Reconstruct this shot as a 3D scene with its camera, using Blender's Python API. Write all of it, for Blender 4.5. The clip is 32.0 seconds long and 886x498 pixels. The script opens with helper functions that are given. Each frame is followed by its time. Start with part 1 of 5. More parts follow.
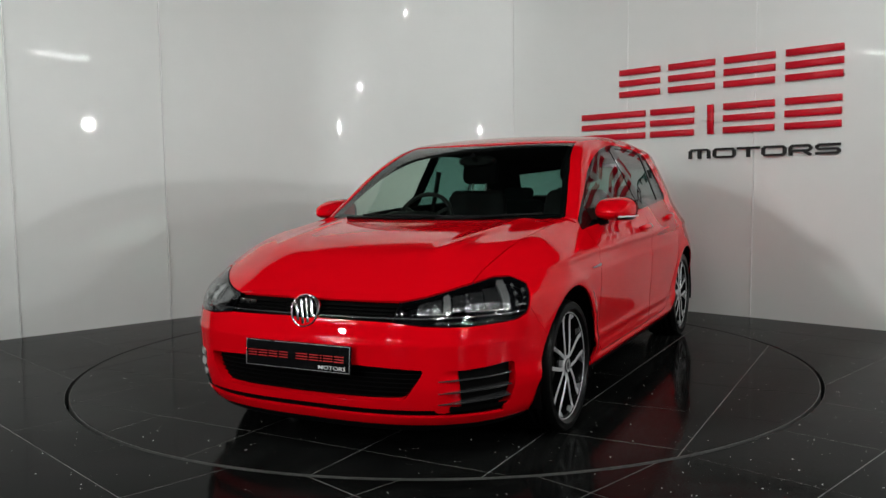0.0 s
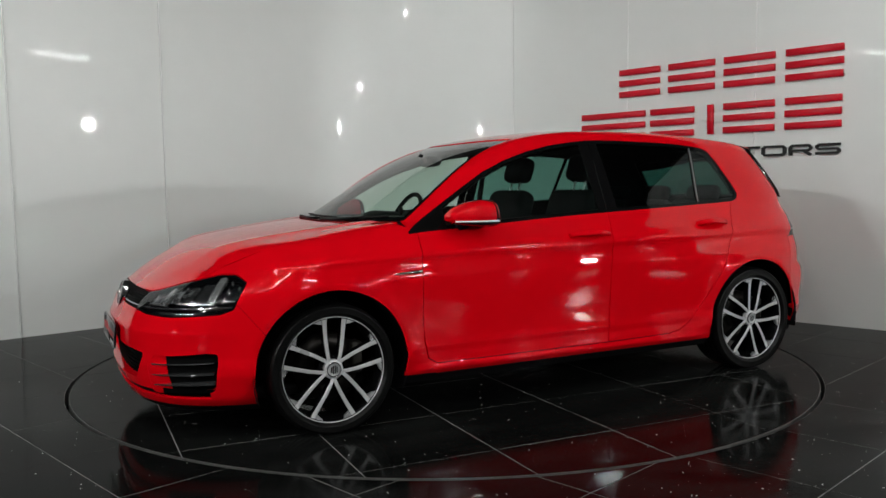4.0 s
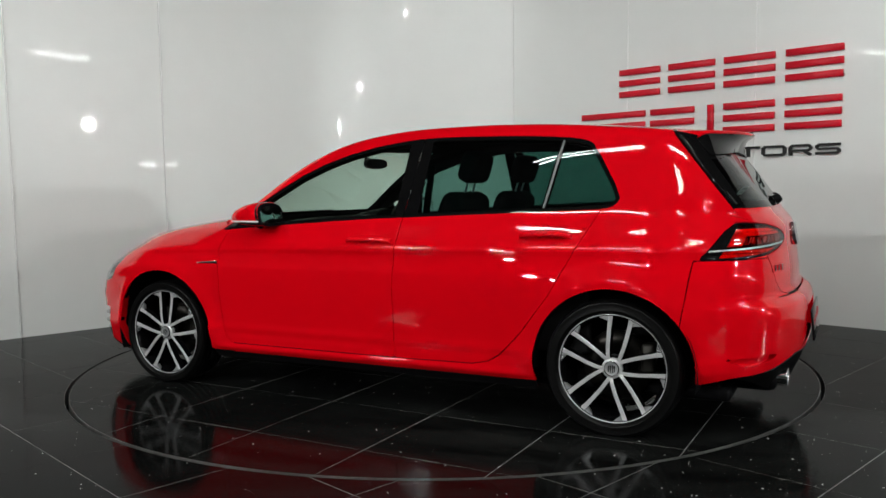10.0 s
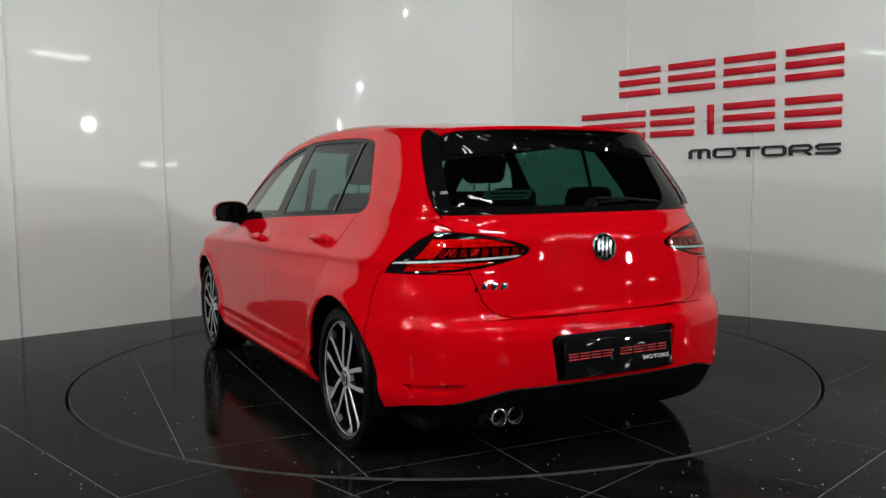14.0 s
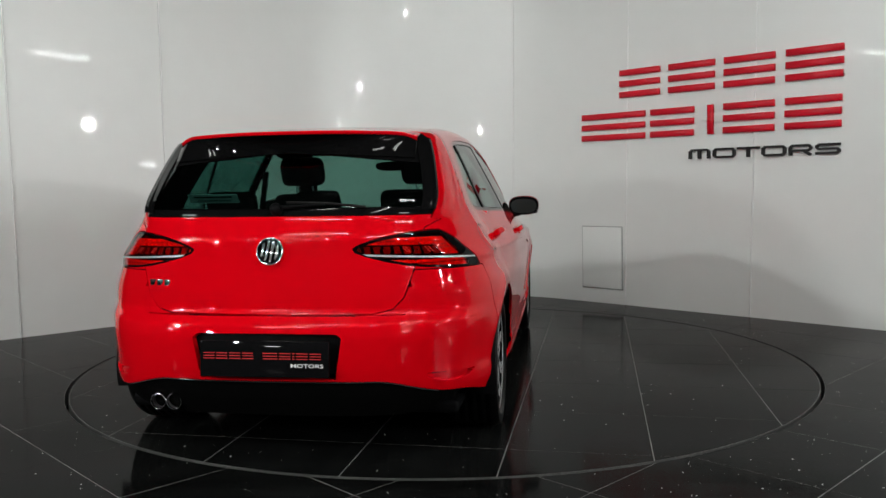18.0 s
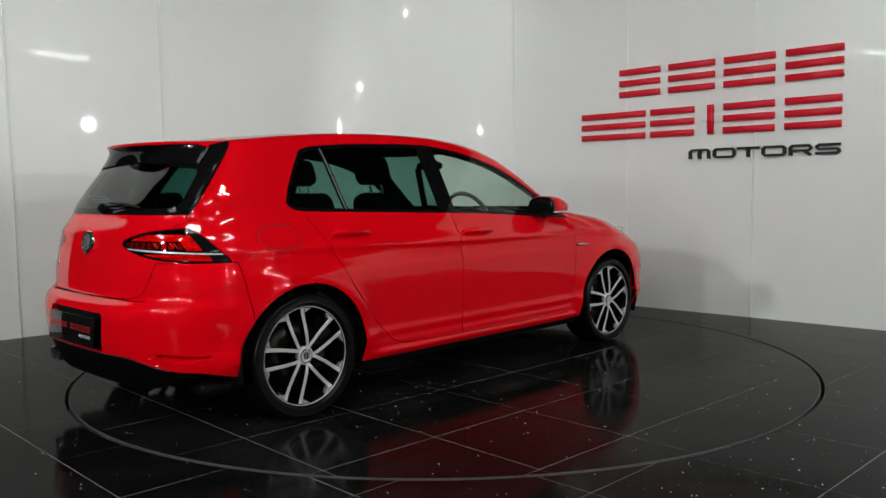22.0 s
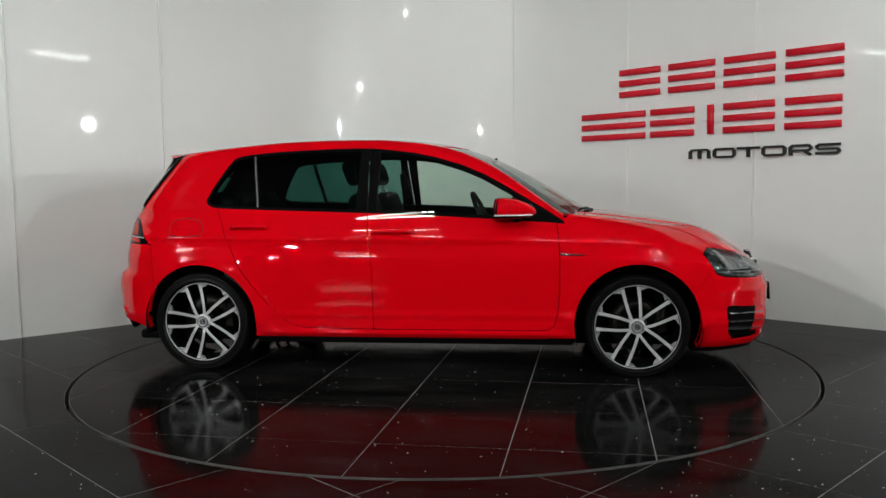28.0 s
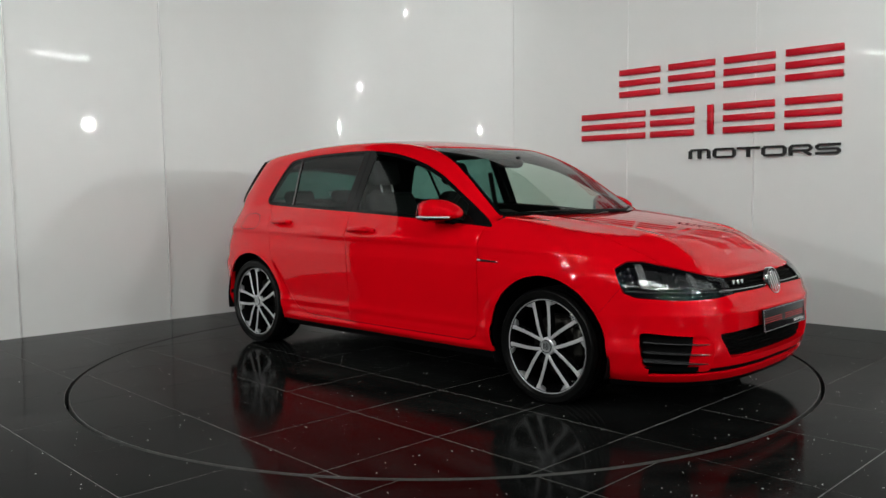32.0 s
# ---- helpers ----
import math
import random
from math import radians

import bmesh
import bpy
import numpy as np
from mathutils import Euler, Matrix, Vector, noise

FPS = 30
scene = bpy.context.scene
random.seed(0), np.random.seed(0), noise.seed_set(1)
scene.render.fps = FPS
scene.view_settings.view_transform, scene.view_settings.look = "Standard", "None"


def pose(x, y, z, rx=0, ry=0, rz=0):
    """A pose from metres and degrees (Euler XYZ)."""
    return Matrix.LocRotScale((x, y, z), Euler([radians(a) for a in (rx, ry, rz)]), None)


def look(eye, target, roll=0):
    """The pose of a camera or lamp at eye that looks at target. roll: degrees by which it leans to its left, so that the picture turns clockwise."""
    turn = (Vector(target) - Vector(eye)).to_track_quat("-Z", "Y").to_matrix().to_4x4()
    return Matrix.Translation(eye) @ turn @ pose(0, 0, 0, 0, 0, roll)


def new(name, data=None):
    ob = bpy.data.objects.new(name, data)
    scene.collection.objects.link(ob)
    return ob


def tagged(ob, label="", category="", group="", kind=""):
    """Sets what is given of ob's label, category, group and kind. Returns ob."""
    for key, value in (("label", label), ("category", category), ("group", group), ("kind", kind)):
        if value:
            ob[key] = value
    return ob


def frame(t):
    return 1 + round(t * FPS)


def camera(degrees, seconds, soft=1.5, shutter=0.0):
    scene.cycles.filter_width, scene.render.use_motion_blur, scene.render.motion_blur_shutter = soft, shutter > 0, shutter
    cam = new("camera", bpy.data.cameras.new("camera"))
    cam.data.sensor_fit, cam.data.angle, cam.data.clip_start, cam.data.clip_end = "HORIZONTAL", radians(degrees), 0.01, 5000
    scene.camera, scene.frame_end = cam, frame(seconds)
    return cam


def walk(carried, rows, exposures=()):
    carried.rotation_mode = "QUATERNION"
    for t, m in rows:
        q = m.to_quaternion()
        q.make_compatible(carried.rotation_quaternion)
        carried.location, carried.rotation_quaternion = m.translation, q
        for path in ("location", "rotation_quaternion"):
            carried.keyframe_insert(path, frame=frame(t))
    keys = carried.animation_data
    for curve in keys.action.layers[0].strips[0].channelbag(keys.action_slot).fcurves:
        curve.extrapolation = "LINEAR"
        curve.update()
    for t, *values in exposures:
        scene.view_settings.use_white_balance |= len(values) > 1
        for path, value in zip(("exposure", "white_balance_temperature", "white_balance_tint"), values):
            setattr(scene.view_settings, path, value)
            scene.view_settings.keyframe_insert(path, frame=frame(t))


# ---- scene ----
cam = camera(56.81, 32.0, soft=1.5)
EYE = (0.0, -5.292, 1.104)
AIM = (EYE[0] + 0.000388, EYE[1] + 0.997293, EYE[2] - 0.073534)
CAM_POSE = look(EYE, AIM, -0.853)
walk(cam, [(0.0, CAM_POSE), (32.0, CAM_POSE)], exposures=[(0.0, -0.36), (7.2, -0.4), (8.0, -0.25), (9.0, -0.18), (11.0, -0.13), (13.0, -0.15), (14.0, -0.33), (17.0, -0.4), (18.0, -0.27), (28.0, -0.26), (30.0, -0.2), (32.0, -0.2)])

# ---------------------------------------------------------------- light
world = bpy.data.worlds.new("showroom_air")
world.use_nodes = True
scene.world = world
world.node_tree.nodes["Background"].inputs[0].default_value = (0.9, 1.0, 0.98, 1)
world.node_tree.nodes["Background"].inputs[1].default_value = 0.003

TUBE_GLOW, FLOOD_GLOW = 64, 940
# Most strips at 5.4 m are added fill, hung above the wall's mirrored view.
STRIPS_AND_FILL = ((-6.6, -4.6, 5.4, -10), (1.6, -3.9, 5.4, 4), (-1.9, -4.0, 5.4, -6), (0.0, -5.6, 5.4, 48), (6.6, -4.4, 5.4, 10), (9.65, -6.0, 3.92, 24), (-7.0, -5.6, 5.4, -10), (-4.1, -7.7, 5.4, -10), (3.0, -7.6, 5.4, 0),
          (-6.0, -13.0, 3.4, 0), (5.0, -13.2, 3.4, 0), (-11.0, -8.0, 3.9, 60), (11.5, -10.5, 3.4, -60))
# Added fill: the floods at 4.8 m, and 3.2 m for the flank.
FLOODS_AND_FILL = ((9.9, -5.4, 2.33, 0.145), (10.2, -8.3, 3.57, 0.05), (-4.3, -6.05, 2.06, 0.10), (-8.5, -6.9, 4.8, 0.185), (-2.6, -7.6, 4.8, 0.07), (2.4, -8.0, 4.8, 0.10), (7.4, -6.8, 3.2, 0.125), (12.0, -1.8, 2.27, 0.07))
WALL_LIGHTS = ((-5.08, 1.36, 0.7, 0.07), (-6.9, 1.27, 0.5, 0.04), (-8.7, 1.06, 0.36, 0.06))

TURN_R = 2.2446          # radius of the turntable
TURN_START = -117.11     # heading of the car at the start, degrees
TURN_RATE = -8.968       # degrees a second
CAR_AT = (-0.1252, 0.3769)
TILE = 0.605


# ---------------------------------------------------------------- materials
def mat(name, base=(0.5, 0.5, 0.5), rough=0.5, metal=0.0, coat=0.0, coat_rough=0.03, spec=0.5, noise_scale=0.0, noise_amount=0.0,
        bump_scale=0.0, bump=0.0, rough_vary=0.0, emit=None, emit_strength=0.0, piece_vary=0.0):
    m = bpy.data.materials.new(name)
    m.use_nodes = True
    nt = m.node_tree
    b = nt.nodes["Principled BSDF"]
    b.inputs["Base Color"].default_value = (*base, 1)
    b.inputs["Roughness"].default_value = rough
    b.inputs["Metallic"].default_value = metal
    b.inputs["Coat Weight"].default_value = coat
    b.inputs["Coat Roughness"].default_value = coat_rough
    b.inputs["Specular IOR Level"].default_value = spec
    if emit:
        b.inputs["Emission Color"].default_value = (*emit, 1)
        b.inputs["Emission Strength"].default_value = emit_strength
    if noise_scale or bump_scale or rough_vary or piece_vary:
        tc = nt.nodes.new("ShaderNodeTexCoord")
    if noise_amount:
        n1 = nt.nodes.new("ShaderNodeTexNoise")
        n1.inputs["Scale"].default_value = noise_scale
        n1.inputs["Detail"].default_value = 6
        n2 = nt.nodes.new("ShaderNodeTexNoise")
        n2.inputs["Scale"].default_value = noise_scale * 9
        n2.inputs["Detail"].default_value = 3
        add = nt.nodes.new("ShaderNodeMath")
        add.operation = "ADD"
        nt.links.new(tc.outputs["Object"], n1.inputs["Vector"])
        nt.links.new(tc.outputs["Object"], n2.inputs["Vector"])
        nt.links.new(n1.outputs["Fac"], add.inputs[0])
        nt.links.new(n2.outputs["Fac"], add.inputs[1])
        ramp = nt.nodes.new("ShaderNodeMapRange")
        ramp.inputs["From Min"].default_value = 0.6
        ramp.inputs["From Max"].default_value = 1.4
        ramp.inputs["To Min"].default_value = 1 - noise_amount
        ramp.inputs["To Max"].default_value = 1 + noise_amount
        nt.links.new(add.outputs[0], ramp.inputs["Value"])
        value = ramp.outputs[0]
        if piece_vary:
            oi = nt.nodes.new("ShaderNodeObjectInfo")
            pr = nt.nodes.new("ShaderNodeMapRange")
            pr.inputs["To Min"].default_value = 1 - piece_vary
            pr.inputs["To Max"].default_value = 1 + piece_vary
            nt.links.new(oi.outputs["Random"], pr.inputs["Value"])
            mul = nt.nodes.new("ShaderNodeMath")
            mul.operation = "MULTIPLY"
            nt.links.new(value, mul.inputs[0])
            nt.links.new(pr.outputs[0], mul.inputs[1])
            value = mul.outputs[0]
        mix = nt.nodes.new("ShaderNodeVectorMath")
        mix.operation = "SCALE"
        mix.inputs[0].default_value = base
        nt.links.new(value, mix.inputs["Scale"])
        nt.links.new(mix.outputs[0], b.inputs["Base Color"])
    if rough_vary:
        n3 = nt.nodes.new("ShaderNodeTexNoise")
        n3.inputs["Scale"].default_value = 2.3
        n3.inputs["Detail"].default_value = 8
        rr = nt.nodes.new("ShaderNodeMapRange")
        rr.inputs["From Min"].default_value = 0.3
        rr.inputs["From Max"].default_value = 0.7
        rr.inputs["To Min"].default_value = max(0.0, rough - rough_vary)
        rr.inputs["To Max"].default_value = rough + rough_vary
        nt.links.new(tc.outputs["Object"], n3.inputs["Vector"])
        nt.links.new(n3.outputs["Fac"], rr.inputs["Value"])
        nt.links.new(rr.outputs[0], b.inputs["Roughness"])
    if bump_scale:
        nb = nt.nodes.new("ShaderNodeTexNoise")
        nb.inputs["Scale"].default_value = bump_scale
        nb.inputs["Detail"].default_value = 4
        bp = nt.nodes.new("ShaderNodeBump")
        bp.inputs["Strength"].default_value = bump
        bp.inputs["Distance"].default_value = 0.01
        nt.links.new(tc.outputs["Object"], nb.inputs["Vector"])
        nt.links.new(nb.outputs["Fac"], bp.inputs["Height"])
        nt.links.new(bp.outputs[0], b.inputs["Normal"])
    return m


def glass_mat(name, tint, rough=0.0, ior=1.5):
    """A thin pane: tinted light passes straight on, the surface mirrors by Fresnel."""
    m = bpy.data.materials.new(name)
    m.use_nodes = True
    nt = m.node_tree
    nt.nodes.remove(nt.nodes["Principled BSDF"])
    tr = nt.nodes.new("ShaderNodeBsdfTransparent")
    tr.inputs[0].default_value = (*tint, 1)
    gl = nt.nodes.new("ShaderNodeBsdfGlossy")
    gl.inputs["Roughness"].default_value = rough
    lw = nt.nodes.new("ShaderNodeLayerWeight")
    lw.inputs["Blend"].default_value = 0.5
    pw = nt.nodes.new("ShaderNodeMath")
    pw.operation = "POWER"
    pw.inputs[1].default_value = 5.0
    fr = nt.nodes.new("ShaderNodeMath")
    fr.operation = "MULTIPLY_ADD"
    base = ((ior - 1) / (ior + 1)) ** 2 * 1.6
    fr.inputs[1].default_value, fr.inputs[2].default_value = 1 - base, base
    nt.links.new(lw.outputs["Facing"], pw.inputs[0])
    nt.links.new(pw.outputs[0], fr.inputs[0])
    mx = nt.nodes.new("ShaderNodeMixShader")
    nt.links.new(fr.outputs[0], mx.inputs[0])
    nt.links.new(tr.outputs[0], mx.inputs[1])
    nt.links.new(gl.outputs[0], mx.inputs[2])
    nt.links.new(mx.outputs[0], nt.nodes["Material Output"].inputs[0])
    return m


PAINT = mat("red_paint", (0.66, 0.0005, 0.0058), 0.5, 0.0, coat=1.0, coat_rough=0.004, spec=0.0)
PAINT.node_tree.nodes["Principled BSDF"].inputs["Coat IOR"].default_value = 1.44
BLACK_GLOSS = mat("piano_black", (0.005, 0.005, 0.006), 0.03, spec=0.25)
BLACK_PLASTIC = mat("black_plastic", (0.005, 0.005, 0.0055), 0.45, spec=0.04, noise_scale=60, noise_amount=0.2, bump_scale=600, bump=0.06)
RUBBER = mat("rubber_seal", (0.008, 0.008, 0.008), 0.55, spec=0.15, noise_scale=40, noise_amount=0.15)
TYRE = mat("tyre_rubber", (0.003, 0.003, 0.003), 0.33, spec=0.14, noise_scale=25, noise_amount=0.25, bump_scale=150, bump=0.08)
CHROME = mat("chrome", (0.75, 0.76, 0.77), 0.08, 1.0, rough_vary=0.03)
SATIN = mat("satin_metal", (0.55, 0.56, 0.57), 0.3, 0.75, rough_vary=0.05)
ALLOY = mat("machined_alloy", (0.6, 0.6, 0.61), 0.33, 0.45, rough_vary=0.08)
ALLOY_BLACK = mat("black_alloy", (0.003, 0.003, 0.0033), 0.16, spec=0.07)
BRAKE = mat("brake_iron", (0.022, 0.020, 0.018), 0.4, 0.9, rough_vary=0.1)
CALIPER = mat("caliper_grey", (0.03, 0.028, 0.024), 0.45, 0.6, noise_scale=30, noise_amount=0.2)
INSIDE = mat("dark_lining", (0.006, 0.006, 0.006), 0.8, spec=0.06, noise_scale=30, noise_amount=0.2)
CLOTH = mat("black_cloth", (0.011, 0.011, 0.012), 0.9, spec=0.1, noise_scale=80, noise_amount=0.3, bump_scale=500, bump=0.2)
DASH = mat("dash_plastic", (0.009, 0.009, 0.0095), 0.55, spec=0.2, noise_scale=50, noise_amount=0.2, bump_scale=400, bump=0.1)
GLASS_FRONT = glass_mat("clear_green_glass", (0.74, 0.86, 0.79))
GLASS_REAR = glass_mat("privacy_glass", (0.15, 0.31, 0.275), 0.0, 1.38)
# grey that stands in for the reflection along the pane edges
PANE_GLINT = mat("pane_glint_grey", (0.16, 0.165, 0.165), 0.3, 0.4, rough_vary=0.05)
FRIT = mat("black_frit", (0.004, 0.004, 0.0042), 0.02, spec=0.15)
DARK_MESH = mat("black_mesh", (0.0022, 0.0022, 0.0022), 0.6, spec=0.03, noise_scale=60, noise_amount=0.3)
PALE_LENS = mat("pale_lens_strip", (0.45, 0.45, 0.46), 0.45, 0.3, noise_scale=90, noise_amount=0.5)
PALE_CHROME = mat("pale_reflector", (0.42, 0.425, 0.42), 0.22, 0.75, noise_scale=40, noise_amount=0.25)
TRIM_WHITE = mat("white_joint_strip", (0.86, 0.87, 0.86), 0.4)
BOWL = mat("smoked_reflector", (0.26, 0.265, 0.27), 0.08, 0.95, rough_vary=0.04, bump_scale=45, bump=0.5)
DARK_CHROME = mat("smoked_chrome", (0.3, 0.3, 0.31), 0.12, 0.9, rough_vary=0.05)
LENS_CLEAR = glass_mat("lamp_lens", (0.95, 0.96, 0.97), 0.0, 1.28)
LENS_RED = glass_mat("red_lamp_lens", (0.97, 0.12, 0.11))
RED_LAMP = mat("red_reflector", (0.95, 0.03, 0.03), 0.28, 0.25, coat=0.3, noise_scale=70, noise_amount=0.7, bump_scale=260, bump=0.7)
RED_DIM = mat("dim_red_reflector", (0.16, 0.006, 0.01), 0.3, 0.3, noise_scale=60, noise_amount=0.6)
WALL = mat("gloss_white_panel", (0.80, 0.817, 0.80), 0.35, coat=0.35, coat_rough=0.03, noise_scale=0.6, noise_amount=0.015)
WALL_FAR = mat("painted_wall", (0.05, 0.052, 0.05), 0.7, noise_scale=0.8, noise_amount=0.06)
CEIL = mat("dark_ceiling", (0.03, 0.03, 0.03), 0.8, noise_scale=0.7, noise_amount=0.2)
TILE_MAT = mat("black_granite", (0.0032, 0.0034, 0.0034), 0.085, spec=0.5, noise_scale=7, noise_amount=0.35, rough_vary=0.05, bump_scale=60, bump=0.015, piece_vary=0.25)
TILE_MAT.node_tree.nodes["Principled BSDF"].inputs["IOR"].default_value = 1.082
def dust_film(m, film, reach):
    """A patchy dry film over a polished floor: paler and rougher where it lies, smeared one way."""
    nt = m.node_tree
    b = nt.nodes["Principled BSDF"]
    tc = nt.nodes.new("ShaderNodeTexCoord")
    maps = []
    for scale, turn, detail, stretch in ((0.55, 0.5, 5, 1.0), (1.6, 0.9, 9, 4.0)):
        mp = nt.nodes.new("ShaderNodeMapping")
        mp.inputs["Rotation"].default_value = (0, 0, turn)
        mp.inputs["Scale"].default_value = (1.0, stretch, 1.0)
        nz = nt.nodes.new("ShaderNodeTexNoise")
        nz.inputs["Scale"].default_value, nz.inputs["Detail"].default_value, nz.inputs["Roughness"].default_value = scale, detail, 0.62
        nt.links.new(tc.outputs["Object"], mp.inputs["Vector"])
        nt.links.new(mp.outputs[0], nz.inputs["Vector"])
        rg = nt.nodes.new("ShaderNodeMapRange")
        rg.inputs["From Min"].default_value, rg.inputs["From Max"].default_value = 0.38, 0.68
        nt.links.new(nz.outputs["Fac"], rg.inputs["Value"])
        maps.append(rg.outputs[0])
    both = nt.nodes.new("ShaderNodeMath")
    both.operation = "MULTIPLY_ADD"
    both.inputs[2].default_value = 0.04
    nt.links.new(maps[0], both.inputs[0])
    nt.links.new(maps[1], both.inputs[1])
    mix = nt.nodes.new("ShaderNodeMix")
    mix.data_type = "RGBA"
    mix.inputs["B"].default_value = (*film, 1)
    for node_in, socket in ((mix.inputs["A"], "Base Color"),):
        src = b.inputs[socket].links[0].from_socket
        nt.links.new(src, node_in)
        nt.links.new(mix.outputs["Result"], b.inputs[socket])
    nt.links.new(both.outputs[0], mix.inputs["Factor"])
    rough = nt.nodes.new("ShaderNodeMath")
    rough.operation = "MULTIPLY_ADD"
    rough.inputs[1].default_value = reach
    nt.links.new(b.inputs["Roughness"].links[0].from_socket, rough.inputs[2])
    nt.links.new(both.outputs[0], rough.inputs[0])
    nt.links.new(rough.outputs[0], b.inputs["Roughness"])


dust_film(TILE_MAT, (0.017, 0.018, 0.017), 0.10)
GROUT = mat("pale_grout", (0.26, 0.26, 0.25), 0.9, noise_scale=9, noise_amount=0.35)
GAP = mat("gap_black", (0.005, 0.005, 0.005), 0.8)
SIGN_RED = mat("sign_red", (0.62, 0.006, 0.022), 0.35, spec=0.25, noise_scale=2, noise_amount=0.04)
SIGN_BLACK = mat("sign_black", (0.008, 0.008, 0.008), 0.5, spec=0.3)
SPECK = mat("pale_specks", (0.7, 0.7, 0.68), 0.7, noise_scale=50, noise_amount=0.2)
LAMP_BODY = mat("lamp_body", (0.1, 0.1, 0.1), 0.5, 0.5)
PLATE_BLACK = mat("show_plate", (0.005, 0.005, 0.0055), 0.03, spec=0.2)
BADGE_RED = mat("badge_red", (0.5, 0.008, 0.012), 0.4)
EDGE = mat("dull_edge_metal", (0.085, 0.085, 0.082), 0.5, 0.3, noise_scale=6, noise_amount=0.5)
SEAM = mat("joint_shadow", (0.42, 0.425, 0.42), 0.8)
BADGE_WHITE = mat("badge_white", (0.75, 0.75, 0.75), 0.4)


# ---------------------------------------------------------------- mesh tools
def mesh_of(name, verts, faces, material, smooth=False):
    me = bpy.data.meshes.new(name)
    me.from_pydata([tuple(map(float, v)) for v in verts], [], [tuple(map(int, f)) for f in faces])
    me.materials.append(material)
    if smooth:
        me.polygons.foreach_set("use_smooth", [True] * len(me.polygons))
    me.update()
    return me


def part(name, data, material=None, parent=None, label=""):
    """Links a bmesh or a mesh as ONE mesh object under a thing or a part."""
    if isinstance(data, bmesh.types.BMesh):
        me = bpy.data.meshes.new(name)
        data.to_mesh(me)
        data.free()
        me.materials.append(material)
    else:
        me = data
    ob = new(name, me)
    if parent:
        ob.parent = parent
    if label:
        ob["label"] = label
    return ob


def box_bm(size, at=(0, 0, 0), bevel=0.0, turn=None, segments=2):
    bm = bmesh.new()
    bmesh.ops.create_cube(bm, size=1)
    bmesh.ops.scale(bm, vec=size, verts=bm.verts)
    if bevel:
        bmesh.ops.bevel(bm, geom=bm.edges[:], offset=bevel, segments=segments, affect="EDGES", profile=0.5)
    if turn:
        bmesh.ops.transform(bm, matrix=turn, verts=bm.verts)
    bmesh.ops.translate(bm, vec=at, verts=bm.verts)
    for f in bm.faces:
        f.smooth = bool(bevel)
    return bm


def lathe_bm(profile, n=48, axis="y", smooth=True, closed=False):
    """Turns (radius, along) pairs round the axis."""
    bm = bmesh.new()
    rings = []
    for r, a in profile:
        ring = []
        for i in range(n):
            c, s = math.cos(2 * math.pi * i / n), math.sin(2 * math.pi * i / n)
            co = {"y": (r * c, a, r * s), "x": (a, r * c, r * s), "z": (r * c, r * s, a)}[axis]
            ring.append(bm.verts.new(co))
        rings.append(ring)
    pairs = list(zip(rings, rings[1:])) + ([(rings[-1], rings[0])] if closed else [])
    for p, q in pairs:
        for i in range(n):
            f = bm.faces.new((p[i], p[(i + 1) % n], q[(i + 1) % n], q[i]))
            f.smooth = smooth
    bmesh.ops.recalc_face_normals(bm, faces=bm.faces)
    return bm


def merge_bm(*bms):
    out = bms[0]
    for other in bms[1:]:
        me = bpy.data.meshes.new("tmp")
        other.to_mesh(me)
        other.free()
        out.from_mesh(me)
        bpy.data.meshes.remove(me)
    return out


def tube_bm(points, radius, n=8, caps=True):
    """A round rod through the points."""
    bm = bmesh.new()
    pts = [Vector(p) for p in points]
    rings = []
    for i, p in enumerate(pts):
        d = (pts[min(i + 1, len(pts) - 1)] - pts[max(i - 1, 0)]).normalized()
        q = d.to_track_quat("Z", "Y").to_matrix()
        r = radius[i] if isinstance(radius, (list, tuple)) else radius
        rings.append([bm.verts.new(p + q @ Vector((r * math.cos(2 * math.pi * k / n), r * math.sin(2 * math.pi * k / n), 0))) for k in range(n)])
    for a, b in zip(rings, rings[1:]):
        for k in range(n):
            bm.faces.new((a[k], a[(k + 1) % n], b[(k + 1) % n], b[k])).smooth = True
    if caps:
        bm.faces.new(rings[0][::-1])
        bm.faces.new(rings[-1])
    bmesh.ops.recalc_face_normals(bm, faces=bm.faces)
    return bm


# ---------------------------------------------------------------- room
WALL_H = 3.4
LEAN = Vector((0.0031, -0.0198, 1.0))
DIR_R = Vector((0.72412, -0.68967, 0))
DIR_L = Vector((0.73627, 0.67669, 0))
ON_R = Vector((1.682, 2.264, 0))
ON_L = Vector((-2.381, 1.803, 0))
CORNER_CUT = 1.75


def wall_plan():
    """The wall's foot line from left to right as points with tangent corner arc."""
    # meeting point of the two straight runs
    a = np.array([[DIR_L.x, -DIR_R.x], [DIR_L.y, -DIR_R.y]])
    s, _ = np.linalg.solve(a, np.array([ON_R.x - ON_L.x, ON_R.y - ON_L.y]))
    corner = ON_L + DIR_L * float(s)
    p0, p1 = corner - DIR_L * CORNER_CUT, corner + DIR_R * CORNER_CUT
    half = (math.pi - DIR_L.angle(DIR_R)) / 2
    radius = CORNER_CUT * math.tan(half)
    nl = Vector((DIR_L.y, -DIR_L.x, 0))
    centre = p0 + nl * radius
    a0 = math.atan2(p0.y - centre.y, p0.x - centre.x)
    a1 = math.atan2(p1.y - centre.y, p1.x - centre.x)
    arc = [centre + Vector((math.cos(a0 + (a1 - a0) * i / 48), math.sin(a0 + (a1 - a0) * i / 48), 0)) * radius for i in range(49)]
    return p0, p1, arc


P0, P1, ARC = wall_plan()


def run_points(a, b, step=0.4):
    n = max(1, int((b - a).length / step))
    return [a + (b - a) * (i / n) for i in range(n + 1)]


